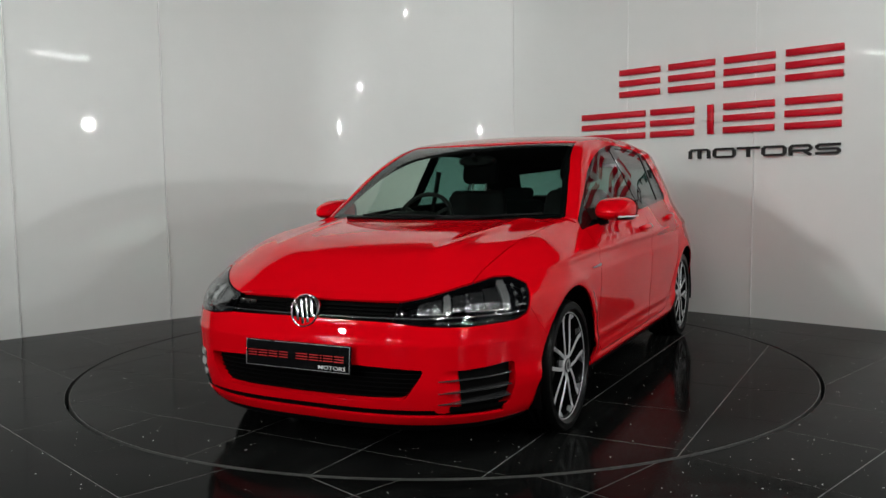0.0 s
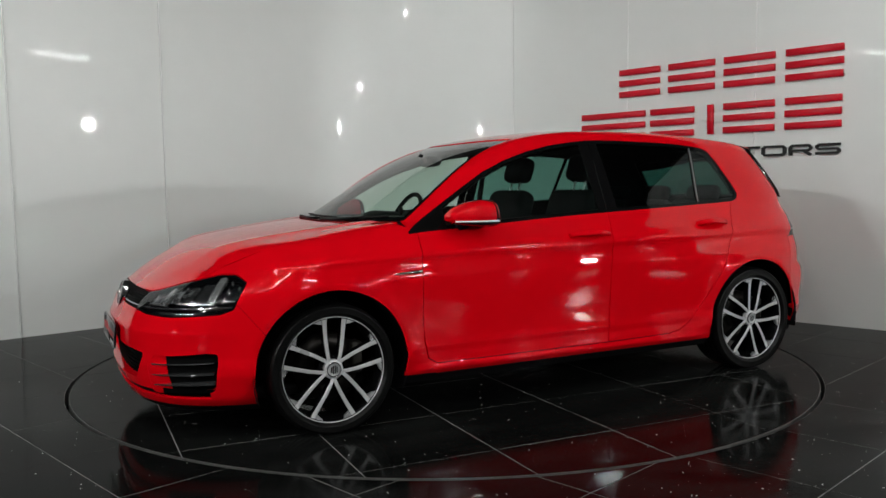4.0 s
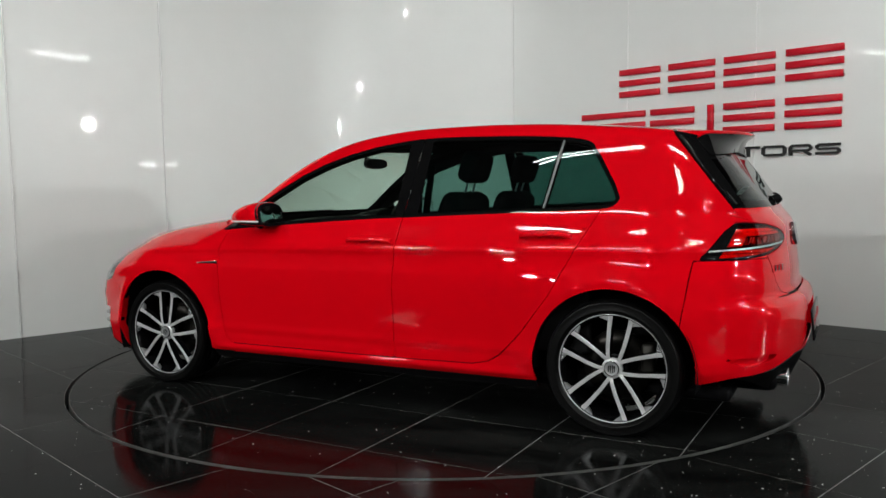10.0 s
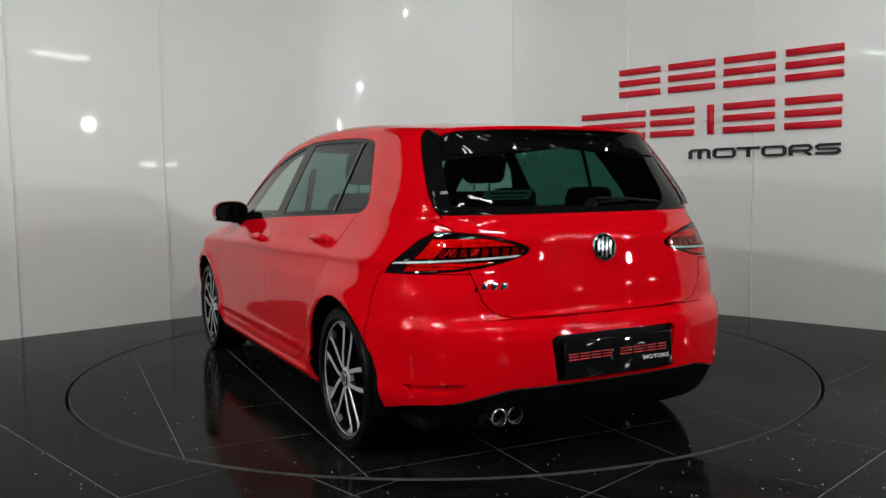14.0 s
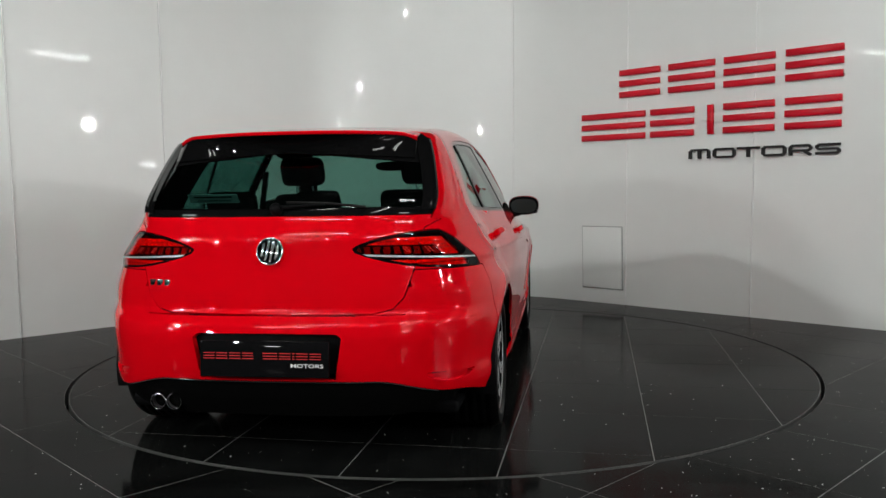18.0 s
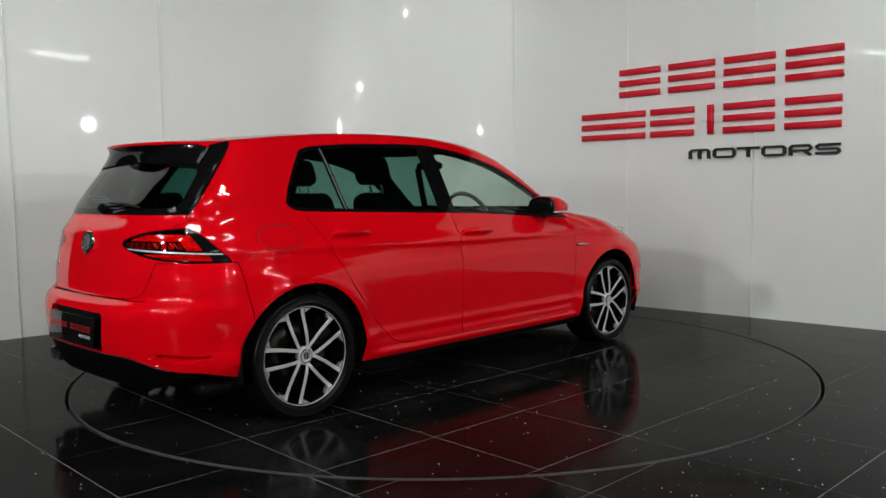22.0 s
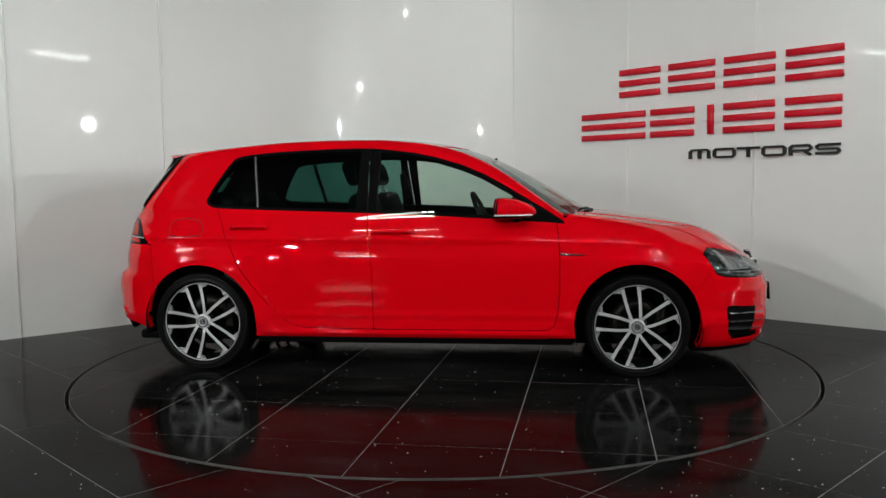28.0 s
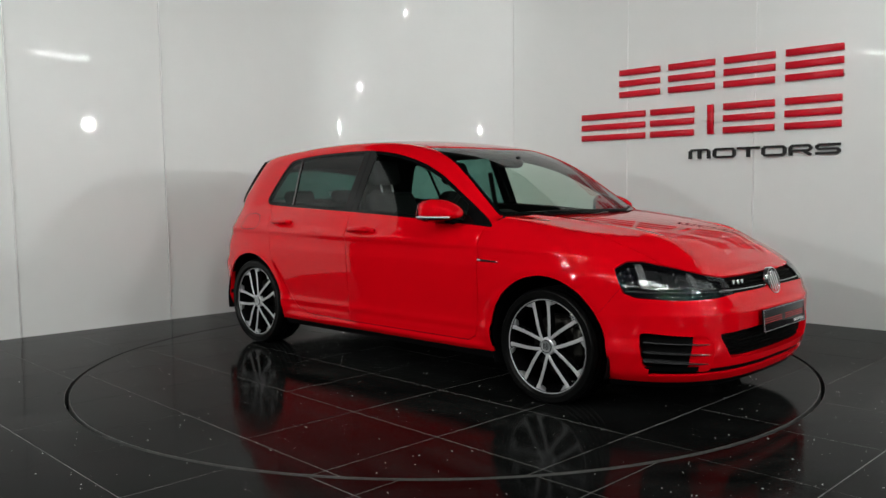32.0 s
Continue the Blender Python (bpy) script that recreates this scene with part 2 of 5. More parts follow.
def wall_panel(name, pts, parent=None):
    """One panel: a sheet 20 mm thick, standing on the floor along pts, with eased edges."""
    bm = bmesh.new()
    cols = []
    for i, p in enumerate(pts):
        d = (pts[min(i + 1, len(pts) - 1)] - pts[max(i - 1, 0)]).normalized()
        out = Vector((-d.y, d.x, 0))
        e = 0.0025 if i in (0, len(pts) - 1) else 0.0
        cols.append([bm.verts.new(p + LEAN * z + out * o) for z, o in ((0, 0.02), (0, e), (WALL_H, e), (WALL_H, 0.02))])
    for a, b in zip(cols, cols[1:]):
        for k in range(4):
            bm.faces.new((a[k], a[(k + 1) % 4], b[(k + 1) % 4], b[k])).smooth = True
    bm.faces.new(cols[0])
    bm.faces.new(cols[-1][::-1])
    bmesh.ops.recalc_face_normals(bm, faces=bm.faces)
    for e in bm.edges:
        e.smooth = abs((e.verts[0].co - e.verts[1].co).normalized().dot(LEAN.normalized())) > 0.9 and e.calc_face_angle(1) < 0.3
    return part(name, bm, WALL, parent)


def walls():
    wall = tagged(new("wall_showroom"), "glossy white panelled wall curving round the turntable", "wall", kind="structure")
    seam = 0.0042
    def straight(a, d, s0, s1):
        wall_panel("panel", run_points(a + d * (s0 + seam / 2), a + d * (s1 - seam / 2), 0.3), wall)
    # right run: joints at 0, 1.183 and on; left run: joints at 0, -1.212 and on
    end_r = (P1 - ON_R).dot(DIR_R)
    for s0, s1 in ((0.01, 1.183), (1.183, 2.36), (2.36, 3.54), (3.54, 4.72), (4.72, 5.9)):
        straight(ON_R, DIR_R, s0, s1)
    for s0, s1 in ((-1.212, 0.0), (-2.424, -1.212)):
        straight(ON_L, DIR_L, s0, s1)
    # curved corner: left sheet from the first joint, one joint at the bearing of x = 0.74
    cut = min(range(len(ARC)), key=lambda i: abs(ARC[i].x / (ARC[i].y - EYE[1]) - 0.0876))
    d = (ARC[cut + 1] - ARC[cut]).normalized()
    wall_panel("panel", [ON_L + DIR_L * seam] + run_points(ON_L + DIR_L * 0.2, P0, 0.1)[:-1] + ARC[:cut] + [ARC[cut] - d * seam / 2], wall)
    wall_panel("panel", [ARC[cut] + d * seam / 2] + ARC[cut + 1:] + run_points(P1, ON_R + DIR_R * 0.004, 0.12)[1:], wall)
    # pale strips on the joints
    joints = [(ON_R + DIR_R * s, DIR_R) for s in (0.007, 1.183, 2.36)] + [(ON_L + DIR_L * s, DIR_L) for s in (0.002, -1.212)] + [(ARC[cut], d)]
    for foot, along in joints:
        along = along.normalized()
        m = Matrix((along, Vector((-along.y, along.x, 0)), LEAN)).transposed().to_4x4()
        bm = box_bm((0.010, 0.010, WALL_H), (0.004, -0.0005, WALL_H / 2), 0.003, None, 1)
        bmesh.ops.transform(bm, matrix=Matrix.Translation(foot) @ m, verts=bm.verts)
        part("joint_strip", bm, TRIM_WHITE, wall)
    # backing that closes the joints
    bm = bmesh.new()
    line = [ON_L - DIR_L * 2.424] + [ON_L] + ARC + [ON_R + DIR_R * 5.9]
    cols = []
    for i, p in enumerate(line):
        d = (line[min(i + 1, len(line) - 1)] - line[max(i - 1, 0)]).normalized()
        out = Vector((-d.y, d.x, 0))
        cols.append([bm.verts.new(p + LEAN * z + out * o) for z, o in ((0, 0.12), (0, 0.012), (WALL_H, 0.012), (WALL_H, 0.12))])
    for a, b in zip(cols, cols[1:]):
        for k in range(4):
            bm.faces.new((a[k], a[(k + 1) % 4], b[(k + 1) % 4], b[k]))
    bm.faces.new(cols[0])
    bm.faces.new(cols[-1][::-1])
    bmesh.ops.recalc_face_normals(bm, faces=bm.faces)
    part("backing", bm, SEAM, wall)


ROOM = (-13.0, 13.0, -15.0, 6.0)
ROOM_H = 5.8


def room_shell():
    x0, x1, y0, y1 = ROOM
    for name, size, at in (("wall_west", (0.2, y1 - y0, ROOM_H), (x0 - 0.1, (y0 + y1) / 2, ROOM_H / 2)),
                           ("wall_east", (0.2, y1 - y0, ROOM_H), (x1 + 0.1, (y0 + y1) / 2, ROOM_H / 2)),
                           ("wall_south", (x1 - x0, 0.2, ROOM_H), ((x0 + x1) / 2, y0 - 0.1, ROOM_H / 2)),
                           ("wall_north", (x1 - x0, 0.2, ROOM_H), ((x0 + x1) / 2, y1 + 0.1, ROOM_H / 2))):
        tagged(part(name, box_bm(size, at), WALL_FAR), "plain grey wall closing the showroom hall", "wall", kind="structure")
    tagged(part("ceiling", box_bm((x1 - x0 + 0.4, y1 - y0 + 0.4, 0.2), ((x0 + x1) / 2, (y0 + y1) / 2, ROOM_H + 0.1)), CEIL),
           "dark unlit ceiling high over the showroom", "ceiling", kind="structure")


# ---------------------------------------------------------------- tiled floor and turntable
def clip_poly(poly, inside, cross):
    out = []
    for i in range(len(poly)):
        a, b = poly[i], poly[(i + 1) % len(poly)]
        ia, ib = inside(a), inside(b)
        if ia:
            out.append(a)
        if ia != ib:
            out += cross(a, b, ia)
    return out


def circle_cross(radius):
    """Where a tile edge meets the circle."""
    def cross(a, b, ia):
        dx, dy = b[0] - a[0], b[1] - a[1]
        A, B, C = dx * dx + dy * dy, 2 * (a[0] * dx + a[1] * dy), a[0] ** 2 + a[1] ** 2 - radius * radius
        root = math.sqrt(max(B * B - 4 * A * C, 0))
        for t in ((-B - root) / (2 * A), (-B + root) / (2 * A)):
            if 0 <= t <= 1:
                return [(a[0] + dx * t, a[1] + dy * t)]
        return []
    return cross


def tile_outline(cx, cy, half, radius, keep_inside):
    """A square tile cut to the turntable's circle (inside or outside it)."""
    n = 10
    sq = []
    corners = [(-half, -half), (half, -half), (half, half), (-half, half)]
    for k in range(4):
        a, b = corners[k], corners[(k + 1) % 4]
        sq += [(cx + a[0] + (b[0] - a[0]) * i / n, cy + a[1] + (b[1] - a[1]) * i / n) for i in range(n)]
    return sq


def ring_tile(cx, cy, half, radius, keep_inside):
    """Clips the tile polygon exactly; adds arc points between the two crossings."""
    sq = tile_outline(cx, cy, half, radius, keep_inside)
    inside = (lambda p: math.hypot(*p) <= radius) if keep_inside else (lambda p: math.hypot(*p) >= radius)
    flags = [inside(p) for p in sq]
    if all(flags):
        return [sq[0], sq[10], sq[20], sq[30]]
    if not any(flags):
        return None
    poly = clip_poly(sq, inside, circle_cross(radius))
    out = []
    for i, a in enumerate(poly):
        b = poly[(i + 1) % len(poly)]
        out.append(a)
        if abs(math.hypot(*a) - radius) < 1e-6 and abs(math.hypot(*b) - radius) < 1e-6:
            t0, t1 = math.atan2(a[1], a[0]), math.atan2(b[1], b[0])
            dt = (t1 - t0 + math.pi) % (2 * math.pi) - math.pi
            m = max(2, int(abs(dt) / 0.03))
            out += [(radius * math.cos(t0 + dt * k / m), radius * math.sin(t0 + dt * k / m)) for k in range(1, m)]
    clean = []
    for q in out:
        if not clean or math.hypot(q[0] - clean[-1][0], q[1] - clean[-1][1]) > 1e-4:
            clean.append(q)
    return clean if len(clean) > 2 else None


def slab_mesh(name, poly, z0, z1, material):
    n = len(poly)
    verts = [(x, y, z1) for x, y in poly] + [(x, y, z0) for x, y in poly]
    faces = [tuple(range(n))] + [(i + n, (i + 1) % n + n, (i + 1) % n, i) for i in range(n)]
    bm = bmesh.new()
    vs = [bm.verts.new(v) for v in verts]
    for f in faces:
        bm.faces.new([vs[i] for i in f])
    bmesh.ops.recalc_face_normals(bm, faces=bm.faces)
    if sum(f.calc_area() * f.normal.z for f in bm.faces if abs(f.normal.z) > 0.9) < 0:
        bmesh.ops.reverse_faces(bm, faces=bm.faces)
    me = bpy.data.meshes.new(name)
    bm.to_mesh(me)
    bm.free()
    me.materials.append(material)
    return me


def make_floor():
    floor = tagged(new("floor"), "polished black stone tiles with pale grout laid diagonally", "floor", kind="structure")
    # bed of grout under the tiles, with the turntable's round hole
    n = 96
    outer = [(ROOM[0], ROOM[2]), (ROOM[1], ROOM[2]), (ROOM[1], ROOM[3]), (ROOM[0], ROOM[3])]
    bm = bmesh.new()
    for r, z in ((TURN_R + 0.014, -0.0009), (TURN_R + 0.014, -0.08)):
        for i in range(n):
            bm.verts.new((r * math.cos(2 * math.pi * i / n), r * math.sin(2 * math.pi * i / n), z))
    far = [bm.verts.new((14 * 1.5 * math.cos(2 * math.pi * i / n), 14 * 1.5 * math.sin(2 * math.pi * i / n), -0.0009)) for i in range(n)]
    bm.verts.ensure_lookup_table()
    v = bm.verts
    for i in range(n):
        j = (i + 1) % n
        bm.faces.new((v[i], v[j], far[j], far[i]))
        bm.faces.new((v[n + i], v[n + j], v[j], v[i])).material_index = 1
    bmesh.ops.recalc_face_normals(bm, faces=bm.faces)
    part("grout_bed", bm, GROUT, floor).data.materials.append(GAP)
    ang = radians(44.4)
    ca, sa = math.cos(ang), math.sin(ang)
    gap, half = 0.0042, TILE / 2
    rest_v, rest_f = [], []
    # joints at -2.69 across one way, 2.52 the other way
    for i in range(-36, 37):
        for j in range(-36, 37):
            u = (i + 0.5) * TILE - 2.52 % TILE
            w = (j + 0.5) * TILE - 2.69 % TILE
            x, y = u * ca - w * sa, u * sa + w * ca
            if not (ROOM[0] - 0.5 < x < ROOM[1] + 0.5 and ROOM[2] - 0.5 < y < ROOM[3] + 0.5):
                continue
            if math.hypot(x, y) < TURN_R - 0.45:
                continue
            near = -4.6 < y < 4.2 and abs(x) < 4.4 and (y < 3.9 - abs(x) * 0.9 + 0.4)
            if math.hypot(x, y) < TURN_R + 0.45:
                poly = ring_tile(u, w, half - gap / 2, TURN_R + 0.015, False)
            else:
                hh = half - gap / 2
                poly = [(u - hh, w - hh), (u + hh, w - hh), (u + hh, w + hh), (u - hh, w + hh)]
            if not poly:
                continue
            world_poly = [(a * ca - b * sa, a * sa + b * ca) for a, b in poly]
            if near:
                part("tile", slab_mesh("tile", world_poly, -0.02, random.uniform(-0.0003, 0.0003), TILE_MAT), None, floor)
            else:
                base = len(rest_v)
                rest_v += [(a, b, 0.0) for a, b in world_poly]
                rest_f.append(tuple(range(base, base + len(world_poly))))
    tagged(part("far_tiles", mesh_of("far_tiles", rest_v, rest_f, TILE_MAT), None, floor), kind="stuff")


def make_turntable(table):
    part("drum", lathe_bm([(0.001, -0.06), (TURN_R - 0.013, -0.06), (TURN_R - 0.013, -0.0009), (0.001, -0.0009)], 96, "z", False), GROUT, table)
    part("edge_ring", lathe_bm([(TURN_R - 0.0115, -0.06), (TURN_R - 0.0065, -0.06), (TURN_R - 0.0065, -0.0006), (TURN_R - 0.0115, -0.0006)], 128, "z", False, True), EDGE, table, "thin metal edge trim")
    ang = radians(-2.2)
    ca, sa = math.cos(ang), math.sin(ang)
    gap, half = 0.0042, TILE / 2
    for i in range(-5, 5):
        for j in range(-5, 5):
            u, w = (i + 0.5) * TILE, (j + 0.5) * TILE
            poly = ring_tile(u, w, half - gap / 2, TURN_R - 0.013, True)
            if poly:
                poly = [(a * ca - b * sa, a * sa + b * ca) for a, b in poly]
                part("tile", slab_mesh("tile", poly, -0.02, random.uniform(-0.0003, 0.0003), TILE_MAT), None, table)


# ---------------------------------------------------------------- car body: one smooth form, cut into its panels
def curve(*pts, soft=0.0):
    """A smooth line through (x, y) pairs, without overshoot, eased over soft metres."""
    xs, ys = np.array([p[0] for p in pts], float), np.array([p[1] for p in pts], float)
    h, d = np.diff(xs), np.diff(ys) / np.diff(xs)
    m = np.zeros(len(xs))
    for i in range(1, len(xs) - 1):
        if d[i - 1] * d[i] > 0:
            w1, w2 = 2 * h[i] + h[i - 1], h[i] + 2 * h[i - 1]
            m[i] = (w1 + w2) / (w1 / d[i - 1] + w2 / d[i])
    m[0], m[-1] = d[0], d[-1]
    x = np.linspace(xs[0], xs[-1], 3001)
    i = np.clip(np.searchsorted(xs, x) - 1, 0, len(h) - 1)
    t = (x - xs[i]) / h[i]
    y = (2 * t**3 - 3 * t**2 + 1) * ys[i] + (t**3 - 2 * t**2 + t) * h[i] * m[i] + (-2 * t**3 + 3 * t**2) * ys[i + 1] + (t**3 - t**2) * h[i] * m[i + 1]
    if soft:
        w = max(2, int(soft / (x[1] - x[0])))
        kernel = np.exp(-np.linspace(-2, 2, 2 * w + 1) ** 2)
        kernel /= kernel.sum()
        lead, tail = y[0] + (x[:w] - x[w]) * m[0], y[-1] + (x[1:w + 1] - x[0]) * m[-1]
        y = np.convolve(np.concatenate([lead, y, tail]), kernel, "valid")

    def f(q):
        return np.interp(q, x, y)
    return f


AXLE, WHEEL_Z = 1.3155, 0.303
hood_line = curve((0.7, 0.985), (1.0, 0.952), (1.25, 0.928), (1.45, 0.904), (1.65, 0.870), (1.8, 0.826), (1.95, 0.745), (2.05, 0.675), (2.12, 0.58), (2.2, 0.4), soft=0.05)
cabin_line = curve((-2.0, 1.285), (-1.8, 1.328), (-1.5, 1.378), (-1.19, 1.410), (-0.87, 1.432), (-0.56, 1.440), (-0.25, 1.436), (0.0, 1.416), (0.2, 1.382), (0.4, 1.320), (0.6, 1.229), (0.8, 1.115), (1.0, 0.997), (1.2, 0.88), (1.5, 0.7), soft=0.1)
side_line = curve((0.1, 0.76), (0.15, 0.80), (0.21, 0.85), (0.27, 0.868), (0.32, 0.881), (0.345, 0.8815), (0.39, 0.8745), (0.43, 0.8765), (0.5, 0.883), (0.6, 0.890), (0.69, 0.8925), (0.735, 0.8868), (0.765, 0.8852), (0.785, 0.887), (0.802, 0.8945), (0.814, 0.892), (0.86, 0.868), (0.92, 0.842), (0.97, 0.8185), (1.05, 0.7785), (1.17, 0.7165), (1.285, 0.655), (1.38, 0.602), (1.5, 0.53), soft=0.016)
crease_rise = curve((-2.0, 0.022), (-1.3, 0.018), (-0.3, 0.004), (0.9, -0.012), (1.4, -0.03), (2.0, -0.06), soft=0.1)
belt_taper = curve((-2.1, 0.03), (-1.6, 0.055), (-1.29, 0.060), (-0.8, 0.03), (-0.3, 0.0), (0.1, 0.004), (0.5, 0.03), (0.9, 0.070), (1.3, 0.095), (2.0, 0.11), soft=0.15)
nose_line = curve((0.1, 2.06), (0.15, 2.10), (0.2, 2.13), (0.27, 2.15), (0.36, 2.158), (0.45, 2.158), (0.495, 2.16), (0.513, 2.150), (0.575, 2.125), (0.65, 2.078), (0.7, 2.04), (0.76, 1.98), (0.9, 1.8), (1.5, 1.4), soft=0.013)
tail_line = curve((0.1, -1.96), (0.2, -2.01), (0.3, -2.055), (0.42, -2.078), (0.52, -2.082), (0.575, -2.070), (0.62, -2.035), (0.7, -2.03), (0.86, -2.008), (0.93, -2.0), (1.0, -1.975), (1.1, -1.908), (1.2, -1.835), (1.3, -1.752), (1.36, -1.70), (1.5, -1.6), soft=0.02)


def smax(a, b, k):
    h = np.maximum(k - np.abs(a - b), 0) / k
    return np.maximum(a, b) + h * h * k * 0.25


def step(a, b, x):
    t = np.clip((x - a) / (b - a), 0, 1)
    return t * t * (3 - 2 * t)


def side_at(x, z):
    """Half width of the body at (x, z) before the ends close in."""
    y = side_line(z - crease_rise(x) * step(0.5, 0.8, z) * (1 - step(0.9, 1.0, z)))
    y = y - belt_taper(x) * np.where(x > -0.3, step(0.72, 1.0, z), step(0.62, 0.95, z) * (1 - 0.65 * step(0.98, 1.34, z)))
    for ax in (AXLE, -AXLE):
        r = np.hypot(x - ax, z - WHEEL_Z)
        y = y + 0.012 * np.exp(-((r - 0.375) / 0.05) ** 2) * step(0.2, 0.35, z)
    # the sill swells out under the tucked-in foot of the doors
    sill = 0.016 * np.exp(-((z - 0.247) / 0.022) ** 2) - 0.010 * np.exp(-((z - 0.325) / 0.03) ** 2)
    return y + sill * step(-1.0, -0.82, x) * step(0.98, 0.84, x)


def flank_f(x, y, z):
    """Below nought inside the plan outline at height z: straight flanks closed by rounded ends."""
    half = side_at(x, z)
    nx = nose_line(z)
    tx = tail_line(z) + 0.022 * step(0.58, 0.64, z) + 0.038 * step(0.9, 1.0, z)
    f = np.maximum((x - AXLE) / (nx - AXLE), 0)
    r = np.maximum((-1.238 - x) / (-1.238 - tx), 0)
    m = 3.1 + 0.06 * step(0.56, 0.66, z) + 0.84 * step(0.92, 1.1, z)
    k = 3.0 - 1.1 * step(0.62, 0.8, z)
    power = np.where(x > 0, k, m)
    a = np.maximum(np.abs(y) / half, 1e-6)
    return half * ((a**power + np.where(x > 0, f, r) ** power) ** (1 / power) - 1)


def top_at(x, y):
    a = np.abs(y)
    hood = hood_line(x) - 0.034 * (a / 0.7) ** 2.4 * (0.45 + 0.55 * step(1.0, 1.5, x)) + 0.007 * np.exp(-((a - 0.5 - 0.12 * (1.2 - x)) / 0.045) ** 2) * step(2.05, 1.7, x)
    cabin = cabin_line(x + (0.03 + 0.085 * step(0.1, 0.9, x)) * (a / 0.7) ** 2.2 * step(-0.6, 0.3, x)) - 0.028 * (a / 0.6) ** 2.4
    return np.maximum(hood, cabin)


def over_hood(x, y):
    """Above nought where the windscreen's slope stands over the bonnet's line."""
    a = np.abs(y)
    return -1.0 * (x > 1.42) + cabin_line(x + (0.03 + 0.085 * step(0.1, 0.9, x)) * (a / 0.7) ** 2.2) - 0.028 * (a / 0.6) ** 2.4 - hood_line(x) + 0.034 * (a / 0.7) ** 2.4 * (0.45 + 0.55 * step(1.0, 1.5, x))


def body_f(x, y, z):
    """Below nought inside the body."""
    k = 0.045 + 0.055 * step(0.8, 1.15, x) * step(1.1, 0.95, z)
    f = smax(flank_f(x, y, z), z - top_at(x, y), k)
    return smax(f, 0.13 - z, 0.03)


def master_form():
    """The left half of the body as a fine triangle mesh, found along rays from a spine."""
    nu, nf, cap = 340, 236, 84
    us = []
    for i in range(cap, 0, -1):
        us.append((1.5, math.pi / 2 * i / cap))
    for i in range(nu):
        us.append((1.5 - 2.95 * i / (nu - 1), 0.0))
    for i in range(1, cap + 1):
        us.append((-1.45, -math.pi / 2 * i / cap))
    u = np.array(us)
    phi = np.radians(np.concatenate([np.linspace(-90, -40, 36, endpoint=False), np.linspace(-40, 90, nf - 36)]))
    X0, PS, PH = u[:, 0][:, None], u[:, 1][:, None], phi[None, :]
    d = np.stack([np.broadcast_to(np.sin(PS), (len(u), nf)), np.cos(PS) * np.cos(PH), np.cos(PS) * np.sin(PH)], -1)
    d[:, 0, 1] = d[:, -1, 1] = 0
    o = np.stack([np.broadcast_to(X0, (len(u), nf)), np.zeros((len(u), nf)), np.full((len(u), nf), 0.62)], -1)
    lo, hi = np.zeros((len(u), nf)), np.full((len(u), nf), 1.3)
    for _ in range(30):
        mid = (lo + hi) / 2
        p = o + d * mid[..., None]
        inside = body_f(p[..., 0], p[..., 1], p[..., 2]) < 0
        lo, hi = np.where(inside, mid, lo), np.where(inside, hi, mid)
    V = (o + d * lo[..., None]).reshape(-1, 3)
    idx = np.arange(len(u) * nf).reshape(len(u), nf)
    a, b, c, e = idx[:-1, :-1].ravel(), idx[1:, :-1].ravel(), idx[1:, 1:].ravel(), idx[:-1, 1:].ravel()
    return V, np.concatenate([np.stack([a, b, c], 1), np.stack([a, c, e], 1)])


def normals_at(P):
    e = 0.004
    g = [(body_f(*(P + np.eye(3)[i] * e).T) - body_f(*(P - np.eye(3)[i] * e).T)) for i in range(3)]
    n = np.stack(g, 1)
    n[np.abs(P[:, 1]) < 1e-6, 1] = 0
    return n / np.maximum(np.linalg.norm(n, axis=1), 1e-9)[:, None]


def clip_mesh(V, T, g):
    """Keeps where g >= 0, cutting the triangles on the line g = 0."""
    g = np.where(np.abs(g) < 1e-5, 1e-5, g)
    s = g > 0
    k = s[T].sum(1)
    out, n = [T[k == 3]], len(V)
    keys, rows = [], []
    for count in (1, 2):
        t = T[k == count]
        if not len(t):
            continue
        odd = np.argmax(s[t] if count == 1 else ~s[t], axis=1)
        r = np.arange(len(t))
        a, b, c = t[r, odd], t[r, (odd + 1) % 3], t[r, (odd + 2) % 3]
        rows.append((count, a, b, c))
        keys += [np.minimum(a, b) * n + np.maximum(a, b), np.minimum(a, c) * n + np.maximum(a, c)]
    if keys:
        uniq, inv = np.unique(np.concatenate(keys), return_inverse=True)
        i, j = uniq // n, uniq % n
        t = (g[i] / (g[i] - g[j]))[:, None]
        V = np.concatenate([V, V[i] * (1 - t) + V[j] * t])
        pos = 0
        for count, a, b, c in rows:
            ab = n + inv[pos:pos + len(a)]
            ac = n + inv[pos + len(a):pos + 2 * len(a)]
            pos += 2 * len(a)
            out += [np.stack([a, ab, ac], 1)] if count == 1 else [np.stack([ab, b, c], 1), np.stack([ab, c, ac], 1)]
    T = np.concatenate(out)
    used, inv = np.unique(T, return_inverse=True)
    return V[used], inv.reshape(T.shape)


